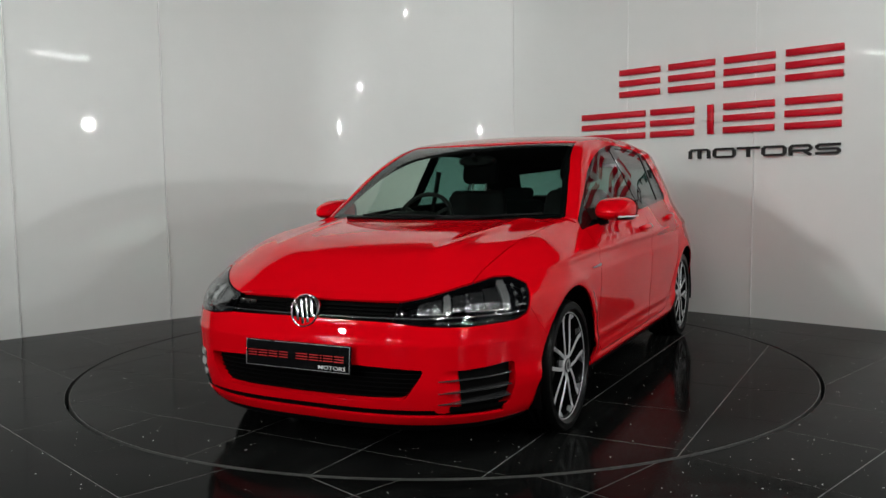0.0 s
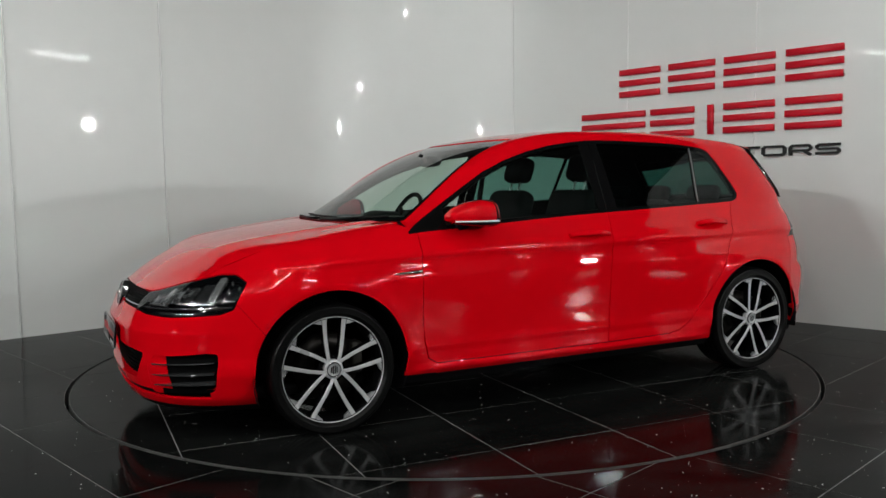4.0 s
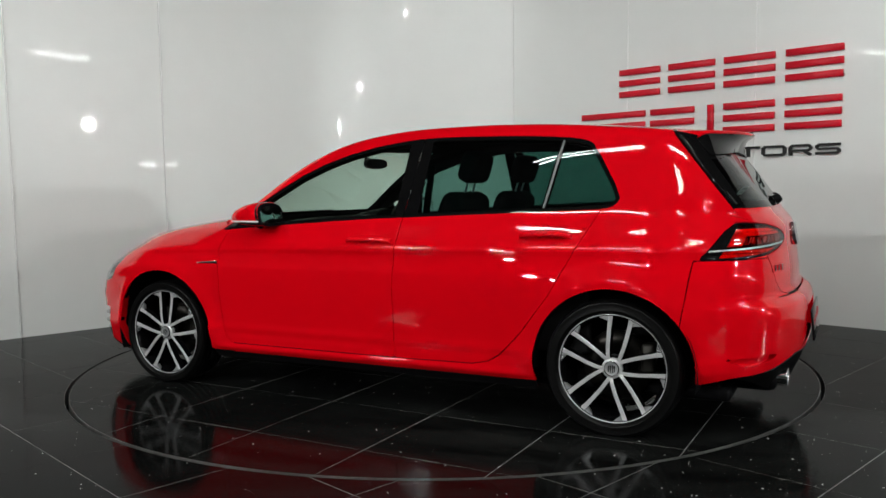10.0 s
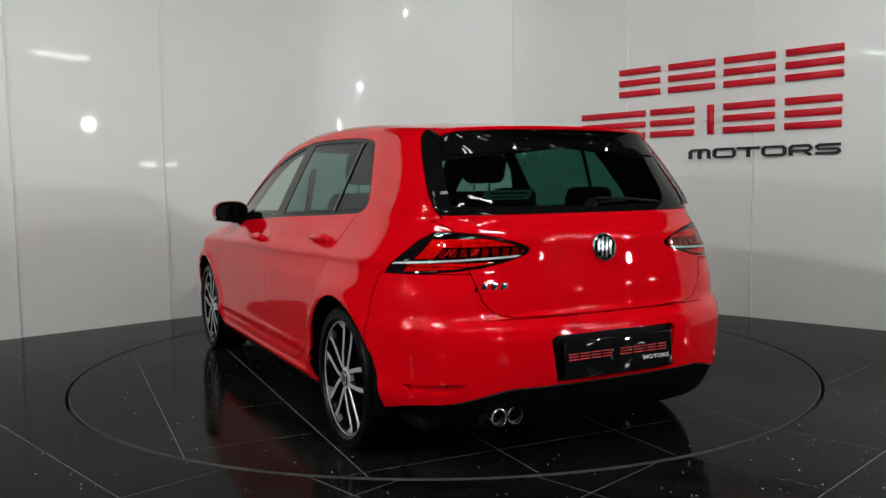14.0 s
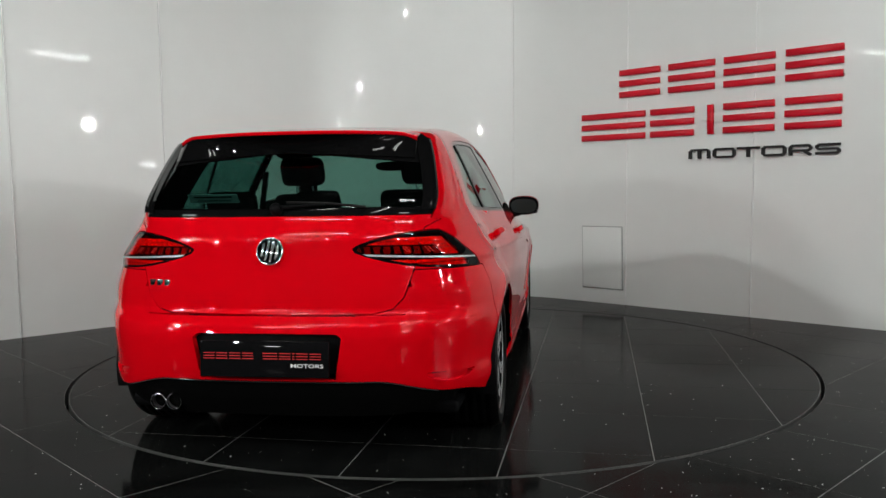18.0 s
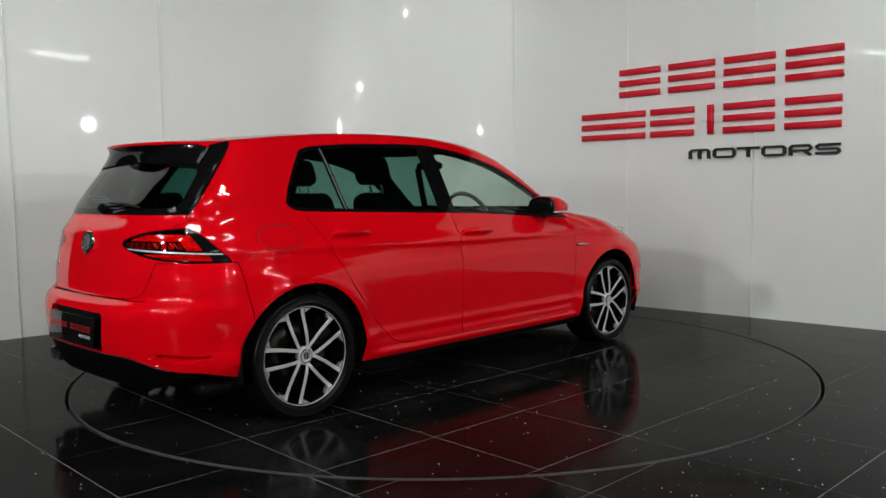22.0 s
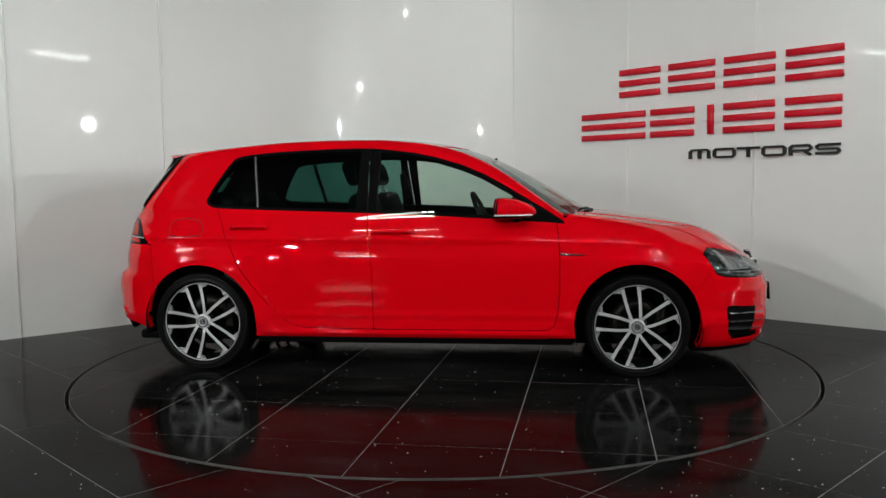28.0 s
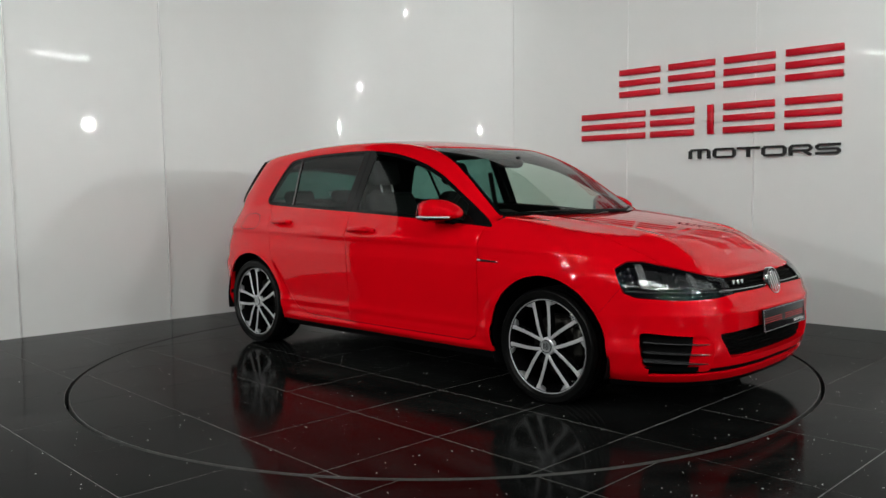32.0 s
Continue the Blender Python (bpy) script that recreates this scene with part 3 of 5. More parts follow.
def poly_sd(px, pz, poly, rounds=0):
    """Signed distance to a polygon, above nought inside; its corners may be cut round."""
    for _ in range(rounds):
        cut = []
        for i, a in enumerate(poly):
            b = poly[(i + 1) % len(poly)]
            cut += [(a[0] * 0.75 + b[0] * 0.25, a[1] * 0.75 + b[1] * 0.25), (a[0] * 0.25 + b[0] * 0.75, a[1] * 0.25 + b[1] * 0.75)]
        poly = cut
    best, inside = np.full(np.shape(px), 1e9), np.zeros(np.shape(px), bool)
    for i, a in enumerate(poly):
        b = poly[(i + 1) % len(poly)]
        ex, ez = b[0] - a[0], b[1] - a[1]
        wx, wz = px - a[0], pz - a[1]
        t = np.clip((wx * ex + wz * ez) / (ex * ex + ez * ez + 1e-12), 0, 1)
        best = np.minimum(best, (wx - ex * t) ** 2 + (wz - ez * t) ** 2)
        cond = (a[1] > pz) != (b[1] > pz)
        inside ^= cond & (px < (b[0] - a[0]) * (pz - a[1]) / (b[1] - a[1] + 1e-12) + a[0])
    return np.where(inside, 1, -1) * np.sqrt(best)


def line_sd(px, pz, a, b):
    """Signed distance from the line a-b, above nought on its left."""
    ex, ez = b[0] - a[0], b[1] - a[1]
    return (ex * (pz - a[1]) - ez * (px - a[0])) / math.hypot(ex, ez)


MV, MT = master_form()


def front_s(P):
    """Way round the front corner, in metres, nought at the middle of the nose."""
    return np.arctan2(np.abs(P[:, 1]), P[:, 0] - AXLE) * 0.8


def rear_s(P):
    return np.arctan2(np.abs(P[:, 1]), -1.35 - P[:, 0]) * 0.75


def fs(deg):
    return math.radians(deg) * 0.8


def rs(deg):
    return math.radians(deg) * 0.75


# outlines, in the side view (x, z), round the nose (s, z) or round the tail (s, z)
DLO = [(0.915, 0.892), (0.875, 0.895), (0.53, 0.920), (0.08, 0.950), (-0.27, 0.966), (-0.77, 0.984), (-1.25, 1.002), (-1.305, 1.02), (-1.325, 1.06), (-1.18, 1.30), (-1.13, 1.325), (-1.03, 1.339), (-0.81, 1.354), (-0.40, 1.363), (-0.22, 1.357), (0.07, 1.316), (0.37, 1.222), (0.63, 1.075), (0.87, 0.927)]
DOOR_F = [(0.86, 0.889), (0.872, 0.80), (0.876, 0.7), (0.876, 0.52), (0.865, 0.38), (0.845, 0.30), (0.80, 0.272), (-0.229, 0.272), (-0.229, 0.63), (-0.262, 0.968), (-0.29, 1.45), (0.2, 1.45), (0.9, 1.0)]
DOOR_R = [(-0.229, 0.272), (-0.65, 0.278), (-0.73, 0.293), (-0.79, 0.327), (-0.90, 0.44), (-1.04, 0.622), (-1.16, 0.845), (-1.25, 1.02), (-1.34, 1.06), (-1.18, 1.45), (-0.29, 1.45), (-0.262, 0.968), (-0.229, 0.63)]
HEAD = [(fs(27.5), 0.583), (fs(29.5), 0.655), (fs(36), 0.672), (fs(47), 0.712), (fs(57), 0.742), (fs(62), 0.742), (fs(65.5), 0.712), (fs(62.5), 0.60), (fs(59), 0.58), (fs(45), 0.566), (fs(35), 0.57)]
GRILLE = [(-0.2, 0.593), (fs(26), 0.585), (fs(36), 0.58), (fs(36), 0.66), (fs(26), 0.657), (-0.2, 0.655)]
INTAKE = [(-0.2, 0.43), (0.53, 0.405), (0.535, 0.39), (0.47, 0.29), (0.44, 0.274), (-0.2, 0.266)]
SIDE_INTAKE = [(fs(36.5), 0.392), (fs(48), 0.402), (fs(57), 0.418), (fs(58.5), 0.40), (fs(57.3), 0.252), (fs(55.5), 0.232), (fs(40), 0.222), (fs(37), 0.235)]
TAIL = [(rs(27), 0.865), (rs(31), 0.893), (rs(40), 0.925), (rs(50), 0.940), (rs(57), 0.941), (rs(67.5), 0.80), (rs(67.8), 0.784), (rs(58), 0.787), (rs(45), 0.797), (rs(34), 0.83)]
HATCH = [(-0.2, 0.612), (0.42, 0.617), (0.49, 0.632), (0.535, 0.68), (0.57, 0.79), (0.60, 0.95), (0.69, 1.0), (0.74, 1.02), (0.70, 1.36), (0.50, 1.375), (-0.2, 1.375)]
REAR_GLASS = [(-0.2, 0.998), (0.60, 1.003), (0.69, 1.006), (0.74, 1.03), (0.70, 1.30), (0.57, 1.325), (-0.2, 1.345)]
hood_edge = curve((0.9, 0.70), (1.1, 0.705), (1.35, 0.695), (1.6, 0.672), (1.75, 0.645), (2.2, 0.62))


def sd_dlo(P):
    return poly_sd(P[:, 0], P[:, 2], DLO, 1)


def sd_arch(P):
    """Above nought inside a wheel opening."""
    return np.maximum(0.358 - np.hypot(P[:, 0] - AXLE, P[:, 2] - WHEEL_Z), 0.358 - np.hypot(P[:, 0] + AXLE, P[:, 2] - WHEEL_Z))


def sd_screen(P):
    """The windscreen opening."""
    cowl = (over_hood(P[:, 0], P[:, 1]) - 0.004) * 1.6
    edge = 0.712 - 0.37 * (P[:, 2] - 0.94) - 0.12 * np.maximum(P[:, 2] - 1.2, 0)
    top = P[:, 0] - (0.27 - 0.15 * (np.abs(P[:, 1]) / 0.6) ** 2)
    return np.minimum.reduce([cowl, edge - np.abs(P[:, 1]), top * 0.6, P[:, 2] - 0.85])


def sd_hood(P):
    back = (-over_hood(P[:, 0], P[:, 1]) - 0.002) * 1.6
    low = np.minimum(P[:, 2] - 0.657, -poly_sd(front_s(P), P[:, 2], HEAD))
    return np.minimum.reduce([back, hood_edge(P[:, 0]) - np.abs(P[:, 1]), low, P[:, 2] - 0.65])


def sd_head(P):
    return np.minimum(poly_sd(front_s(P), P[:, 2], HEAD), P[:, 0] - AXLE)


def sd_grille(P):
    return np.minimum.reduce([poly_sd(front_s(P), P[:, 2], GRILLE), -sd_head(P) - 0.001, P[:, 0] - AXLE])


def sd_intake(P):
    return np.minimum(poly_sd(np.abs(P[:, 1]), P[:, 2], INTAKE, 1), P[:, 0] - AXLE)


def sd_side_intake(P):
    return np.minimum(poly_sd(front_s(P), P[:, 2], SIDE_INTAKE, 1), P[:, 0] - AXLE)


def sd_front_bumper(P):
    seam = line_sd(P[:, 0], P[:, 2], (1.60, 0.45), (1.735, 0.62))
    low = np.minimum(0.66 - P[:, 2], -sd_hood(P) )
    return np.minimum.reduce([-seam, P[:, 0] - 1.45, low])


def sd_tail(P):
    return np.minimum(poly_sd(rear_s(P), P[:, 2], TAIL, 1), -1.35 - P[:, 0])


def behind_pillar(P):
    """Above nought behind the straight rear edge of the roof pillar."""
    return np.where(P[:, 2] > 0.985, (-1.570 - 0.78 * (1.283 - P[:, 2]) - P[:, 0]) * 0.79, 1.0)


def sd_hatch(P):
    return np.minimum.reduce([poly_sd(np.abs(P[:, 1]), P[:, 2], HATCH), -1.5 - P[:, 0], behind_pillar(P)])


def sd_rear_glass(P):
    return np.minimum(behind_pillar(P), np.minimum(poly_sd(np.abs(P[:, 1]), P[:, 2], REAR_GLASS), -1.5 - P[:, 0]))


def front_dark(P):
    """The black forward corner of the tail lamp."""
    return rear_s(P) - rs(60) + 0.75 * (P[:, 2] - 0.84)


def front_wave(P):
    return rear_s(P) * 2 * math.pi / 0.03


def sd_rear_bumper(P):
    seam = line_sd(P[:, 0], P[:, 2], (-1.655, 0.79), (-1.60, 0.45))
    top = np.where(np.abs(P[:, 1]) < 0.55, 0.612, 0.785) - P[:, 2]
    return np.minimum.reduce([-seam, top, -1.4 - P[:, 0], -sd_hatch(P)])


def sd_plate_bay(P):
    bay = poly_sd(np.abs(P[:, 1]), P[:, 2], [(-0.2, 0.366), (0.275, 0.366), (0.305, 0.53), (0.285, 0.548), (-0.2, 0.55)])
    return np.minimum(bay, -1.6 - P[:, 0])


def sd_fog(P):
    slot = poly_sd(rear_s(P), P[:, 2], [(rs(43), 0.385), (rs(58), 0.368), (rs(63), 0.375), (rs(56), 0.335), (rs(48), 0.345)], 1)
    return np.minimum(slot, -1.5 - P[:, 0])


def lower_edge(P):
    """Above nought over the painted lower edge of body and bumpers."""
    x = P[:, 0]
    z = np.where(x > 1.3, 0.172, np.where(x < -1.3, 0.255, 0.226))
    z = z + 0.040 * step(-1.62, -1.88, x) + np.where(x < -1.85, 0.064 * step(0.74, 0.42, np.abs(P[:, 1])), 0)
    return P[:, 2] - z


def cut(regions):
    V, T = MV, MT
    for f in regions:
        V, T = clip_mesh(V, T, f(V))
    return V, T


def whole(V, T):
    """Both halves, joined on the middle line."""
    m = len(V)
    W = V * (1, -1, 1)
    allV = np.concatenate([V, W])
    allT = np.concatenate([T, T[:, ::-1] + m])
    mid = np.abs(V[:, 1]) < 1e-5
    remap = np.arange(2 * m)
    remap[m:][mid] = np.nonzero(mid)[0]
    allT = remap[allT]
    used, inv = np.unique(allT, return_inverse=True)
    return allV[used], inv.reshape(allT.shape)


def skin(name, V, T, material, inset=0.0, lip=0.012, mirror=False):
    """A panel's mesh: the skin with true normals, and a lip turned in along its edges."""
    N = normals_at(V)
    V = V - N * (inset(V)[:, None] if callable(inset) else inset)
    if mirror:
        V, N, T = V * (1, -1, 1), N * (1, -1, 1), T[:, ::-1]
    T = T[:, ::-1]
    fn = np.cross(V[T[:, 1]] - V[T[:, 0]], V[T[:, 2]] - V[T[:, 0]])
    if (fn * N[T[:, 0]]).sum() < 0:
        T = T[:, ::-1]
        fn = -fn
    ok = np.linalg.norm(fn, axis=1) > 1e-10
    T = T[ok]
    n = len(V)
    faces = T.tolist()
    verts, norms = V, N
    if lip:
        e = np.concatenate([T[:, [0, 1]], T[:, [1, 2]], T[:, [2, 0]]])
        key = np.minimum(e[:, 0], e[:, 1]) * n + np.maximum(e[:, 0], e[:, 1])
        _, first, count = np.unique(key, return_index=True, return_counts=True)
        rim = e[first[count == 1]]
        ids, inv = np.unique(rim, return_inverse=True)
        inv = inv.reshape(rim.shape)
        side = np.zeros((len(ids), 3))
        a, b = V[rim[:, 0]], V[rim[:, 1]]
        out = np.cross(b - a, N[rim[:, 0]])
        np.add.at(side, inv[:, 0], out)
        np.add.at(side, inv[:, 1], out)
        side /= np.maximum(np.linalg.norm(side, axis=1), 1e-9)[:, None]
        m = len(ids)
        verts = np.concatenate([V, V[ids], V[ids] - N[ids] * lip])
        norms = np.concatenate([N, side, side])
        i, j = inv[:, 0] + n, inv[:, 1] + n
        faces += np.stack([j, i, i + m, j + m], 1).tolist()
    me = mesh_of(name, verts, faces, material, True)
    me.normals_split_custom_set_from_vertices([tuple(q) for q in norms.tolist()])
    return me


GAP_W = 0.0022


def pair(name, regions, material, parent, inset=0.0, lip=0.012, label=""):
    V, T = cut(regions)
    out = []
    for mirror in (False, True):
        out.append(part(name, skin(name, V, T, material, inset, lip, mirror), None, parent, label))
    return out


def single(name, regions, material, parent, inset=0.0, lip=0.012, label=""):
    V, T = whole(*cut(regions))
    return part(name, skin(name, V, T, material, inset, lip), None, parent, label)


def car_shell(car):
    g = GAP_W
    arch_out = lambda P: -sd_arch(P)
    single("bonnet", [lambda P: sd_hood(P) - g], PAINT, car)
    single("cowl", [lambda P: -sd_hood(P), lambda P: -sd_screen(P), lambda P: P[:, 0] - 0.5, lambda P: 0.70 - np.abs(P[:, 1]), lambda P: P[:, 2] - 0.85,
                    lambda P: over_hood(P[:, 0], P[:, 1]) + 0.012, lambda P: 0.014 - over_hood(P[:, 0], P[:, 1])], BLACK_PLASTIC, car, 0.012, 0.01)
    single("windscreen", [lambda P: sd_screen(P) - 0.002], GLASS_FRONT, car, 0.004, 0)
    single("windscreen_band", [lambda P: sd_screen(P) - 0.003, lambda P: 0.028 - sd_screen(P)], BLACK_GLOSS, car, 0.007, 0)
    not_front = [lambda P: -sd_front_bumper(P) - 0.0007, lambda P: -sd_head(P) - g, lambda P: -sd_hood(P) - g]
    pair("front_wing", not_front + [lambda P: -poly_sd(P[:, 0], P[:, 2], DOOR_F) - g, lambda P: P[:, 0] - 0.80, lambda P: -sd_screen(P) - 0.05, lambda P: -sd_dlo(P) - g, arch_out, lower_edge,
                        lambda P: np.abs(P[:, 1]) - 0.60, lambda P: 0.955 - P[:, 2],
                        lambda P: np.maximum(0.87 - P[:, 2], P[:, 0] - 0.86)], PAINT, car)
    door_cut = [lambda P: -sd_dlo(P) - 0.001, lambda P: sd_belt(P), arch_out]
    pair("front_door", [lambda P: poly_sd(P[:, 0], P[:, 2], DOOR_F) - g] + door_cut, PAINT, car)
    pair("rear_door", [lambda P: poly_sd(P[:, 0], P[:, 2], DOOR_R) - g] + door_cut, PAINT, car)
    # roof, pillars, sills and rear quarters: one pressing
    doors = lambda P: np.minimum(np.maximum(poly_sd(P[:, 0], P[:, 2], DOOR_F), poly_sd(P[:, 0], P[:, 2], DOOR_R)), sd_belt(P))
    frame = [lambda P: -doors(P) - g, lambda P: -sd_dlo(P) - 0.001, lambda P: -sd_screen(P) - 0.002, lambda P: -sd_hatch(P) - g, lambda P: -sd_tail(P) - g,
             lambda P: -sd_rear_bumper(P) - g, arch_out, lambda P: P[:, 2] - 0.222, lambda P: np.maximum(0.90 - P[:, 0], P[:, 2] - 9),
             lambda P: np.maximum(0.80 - P[:, 0], P[:, 2] - 0.90)]
    single("body_frame", frame + [lambda P: np.maximum(np.abs(P[:, 1]) - 0.53, np.maximum(1.2 - P[:, 2], -9))], PAINT, car)
    single("roof", frame + [lambda P: 0.527 - np.abs(P[:, 1]), lambda P: P[:, 2] - 1.2], PAINT, car)
    pair("sill_trim", [lambda P: 0.223 - P[:, 2], lambda P: P[:, 2] - 0.175, lambda P: 0.95 - P[:, 0], lambda P: P[:, 0] + 0.96], BLACK_PLASTIC, car, 0.006)
    # nose
    single("front_bumper", [lambda P: sd_front_bumper(P) - 0.0007, lambda P: -sd_head(P) - g, lambda P: -sd_grille(P) - g, lambda P: -sd_intake(P), lambda P: -sd_side_intake(P),
                            lambda P: np.maximum(P[:, 2] - 0.239, front_s(P) - fs(55.5)), arch_out, lower_edge], PAINT, car, 0, 0.04)
    single("bumper_lip", [lambda P: 0.208 - P[:, 2], lambda P: fs(55.5) - front_s(P), lambda P: P[:, 0] - AXLE, lower_edge, arch_out], PAINT, car, 0, 0.03)
    single("front_splitter", [lambda P: P[:, 0] - 1.62, lambda P: 0.174 - P[:, 2], arch_out], BLACK_PLASTIC, car, 0.004)
    single("lower_grille", [lambda P: sd_intake(P) + 0.01], DARK_MESH, car, 0.045, 0)
    pair("side_grille", [lambda P: sd_side_intake(P) + 0.004], PAINT, car, lambda P: 0.001 + 0.04 * step(fs(37), fs(50), front_s(P)), 0)
    for z in (0.363, 0.314, 0.268):
        fin = band(lambda P, z=z: P[:, 2] - z - 0.06 * (front_s(P) - fs(47)), 0.0026)
        pair("grille_fin", [lambda P: sd_side_intake(P) - 0.002, *fin, lambda P: fs(57) - front_s(P)], DARK_CHROME, car, 0.002, 0.03, "thin satin metal fin")
    # black outer end, drawn further in to paint the shade on the red ramp
    pair("shaded_grille_end", [lambda P: sd_side_intake(P), lambda P: front_s(P) - fs(43.5) + 0.1 * (P[:, 2] - 0.31)], DARK_MESH, car, lambda P: 0.04 * step(fs(37), fs(50), front_s(P)) - 0.004, 0)
    pair("grille_floor", [lambda P: sd_side_intake(P), lambda P: 0.250 - P[:, 2], lambda P: front_s(P) - fs(41)], DARK_MESH, car, 0.006, 0)
    single("upper_grille", [lambda P: sd_grille(P)], DARK_MESH, car, 0.018, 0.0)
    for z in (0.614, 0.628, 0.642):
        single("grille_slat", [lambda P: sd_grille(P), *band(lambda P, z=z: P[:, 2] - z, 0.002)], DARK_MESH, car, 0.008, 0.012)
    single("grille_strip", [lambda P: np.maximum(sd_grille(P), sd_head(P) - 0.004), *band(lambda P: P[:, 2] - 0.5985 - 0.03 * np.maximum(front_s(P) - fs(35), 0), 0.0026), lambda P: fs(62) - front_s(P)], DARK_CHROME, car, 0.002, 0.01, "slim chrome strip across the nose")
    for i in range(7):
        z = 0.276 + 0.020 * i
        single("mesh_slat", [lambda P: sd_intake(P), *band(lambda P, z=z: P[:, 2] - z, 0.0025)], DARK_MESH, car, 0.034, 0.012)
    single("lip_slot", [*band(lambda P: P[:, 2] - 0.2235, 0.02), lambda P: fs(55.8) - front_s(P), lambda P: P[:, 0] - AXLE], DARK_MESH, car, 0.014, 0)
    # head lamps: black case, bright inner parts under a clear lens
    pair("headlamp_case", [lambda P: sd_head(P) - g], BLACK_GLOSS, car, 0.045, 0)
    pair("headlamp_rim", [lambda P: sd_head(P) - g, lambda P: 0.006 - sd_head(P)], BLACK_GLOSS, car, 0.002, 0.035)
    head_u = lambda P, d0, d1: np.minimum.reduce([sd_head(P) - 0.009, front_s(P) - fs(d0) - 0.25 * (P[:, 2] - 0.65), fs(d1) - front_s(P) + 0.25 * (P[:, 2] - 0.65)])
    for d0, d1, z0, z1 in ((40.6, 42.4, 0.622, 0.69), (55.6, 57.8, 0.63, 0.735), (46.3, 46.9, 0.632, 0.69), (34.5, 42.4, 0.613, 0.619), (46.3, 57.8, 0.622, 0.628), (59.8, 60.3, 0.64, 0.73), (62.6, 63.1, 0.66, 0.725), (59.8, 63.1, 0.633, 0.639)):
        pair("lamp_reflector", [lambda P, d0=d0, d1=d1: head_u(P, d0, d1), lambda P, z0=z0: P[:, 2] - z0, lambda P, z1=z1: z1 - P[:, 2]], PALE_CHROME, car, 0.007, 0.014, "bright reflector bar")
    for d0, d1, z0, z1 in ((34.2, 40.2, 0.624, 0.675), (42.8, 46.0, 0.63, 0.69), (47.2, 50.8, 0.634, 0.70), (51.2, 55.2, 0.634, 0.712)):
        pair("reflector_bowl", [lambda P, d0=d0, d1=d1: head_u(P, d0, d1), lambda P, z0=z0: P[:, 2] - z0, lambda P, z1=z1: z1 - P[:, 2]], BOWL, car, 0.018, 0.012)
    pair("indicator_strip", [lambda P: sd_head(P) - 0.010, lambda P: 0.586 - P[:, 2], lambda P: front_s(P) - fs(40), lambda P: fs(60) - front_s(P)], BOWL, car, 0.010, 0.01)
    pair("headlamp_lens", [lambda P: sd_head(P) - g], LENS_CLEAR, car, 0.001, 0)
    # tail
    single("tailgate", [lambda P: sd_hatch(P) - g, lambda P: -sd_tail(P) - g, lambda P: 1.0 - P[:, 2]], PAINT, car)
    single("rear_bumper", [lambda P: sd_rear_bumper(P) - g, lambda P: -sd_tail(P) - g, arch_out, lower_edge, lambda P: -sd_plate_bay(P), lambda P: -sd_fog(P)], PAINT, car, 0, 0.03)
    single("plate_recess", [lambda P: sd_plate_bay(P) + 0.01], BLACK_PLASTIC, car, 0.028, 0)
    pair("fog_recess", [lambda P: sd_fog(P) + 0.008], PAINT, car, lambda P: 0.012 + 0.022 * step(0.345, 0.375, P[:, 2]), 0)
    single("diffuser", [lambda P: -1.75 - P[:, 0], lambda P: -lower_edge(P) - 0.001, lambda P: P[:, 2] - 0.2 - 0.10 * step(0.5, 0.85, np.abs(P[:, 1])), arch_out], DARK_MESH, car, 0.01)
    single("diffuser_trim", [*band(lambda P: lower_edge(P) + 0.004, 0.0018), lambda P: -1.80 - P[:, 0], lambda P: 0.66 - np.abs(P[:, 1])], DARK_CHROME, car, -0.001, 0.006, "thin satin metal strip")
    single("rear_glass", [lambda P: sd_rear_glass(P) - 0.03, lambda P: 1.272 - 0.10 * np.abs(P[:, 1]) - P[:, 2]], GLASS_REAR, car, 0.003, 0)
    single("rear_glass_surround", [lambda P: sd_hatch(P) - g, lambda P: P[:, 2] - 1.002, lambda P: 0.03 - np.minimum(sd_rear_glass(P), 1.302 - 0.10 * np.abs(P[:, 1]) - P[:, 2])], FRIT, car, 0.002, 0.006)
    # tail lamps: dark red lens with a pale strip, the hatch part split off
    split = lambda P: np.abs(poly_sd(np.abs(P[:, 1]), P[:, 2], HATCH)) - 0.004
    pair("tail_lamp_case", [lambda P: sd_tail(P) - g], DARK_MESH, car, 0.02, 0)
    pair("tail_lamp_rim", [lambda P: sd_tail(P) - g, lambda P: np.maximum(0.007 - sd_tail(P), front_dark(P))], FRIT, car, 0.001, 0.02)
    pair("tail_lamp_lens", [lambda P: sd_tail(P) - 0.006, split, lambda P: -front_dark(P)], LENS_RED, car, 0.002, 0.01, "dark red lamp lens")
    lit = [lambda P: sd_tail(P) - 0.009, split, lambda P: -front_dark(P) - 0.003]
    # rows of small red reflector blocks: two under the pale strip, two along the top
    for z0, z1, wave in ((0.794, 0.8085, 0.0), (0.811, 0.8255, 1.6), (0.886, 0.899, 0.8), (0.901, 0.917, 2.4)):
        pair("red_light_bar", lit + [lambda P, z0=z0: P[:, 2] - z0, lambda P, z1=z1: z1 - P[:, 2], lambda P, w=wave: np.sin(front_wave(P) + w) + 0.86], RED_LAMP, car, 0.010, 0.008)
    # the red upright at the outer end and the dim blocks in the middle field
    for z0, z1 in ((0.846, 0.858), (0.860, 0.871), (0.873, 0.884)):
        pair("red_light_bar", lit + [lambda P, z0=z0: P[:, 2] - z0, lambda P, z1=z1: z1 - P[:, 2], lambda P: front_dark(P) + 0.068, lambda P: np.sin(front_wave(P) * 1.3) + 0.9], RED_LAMP, car, 0.010, 0.008)
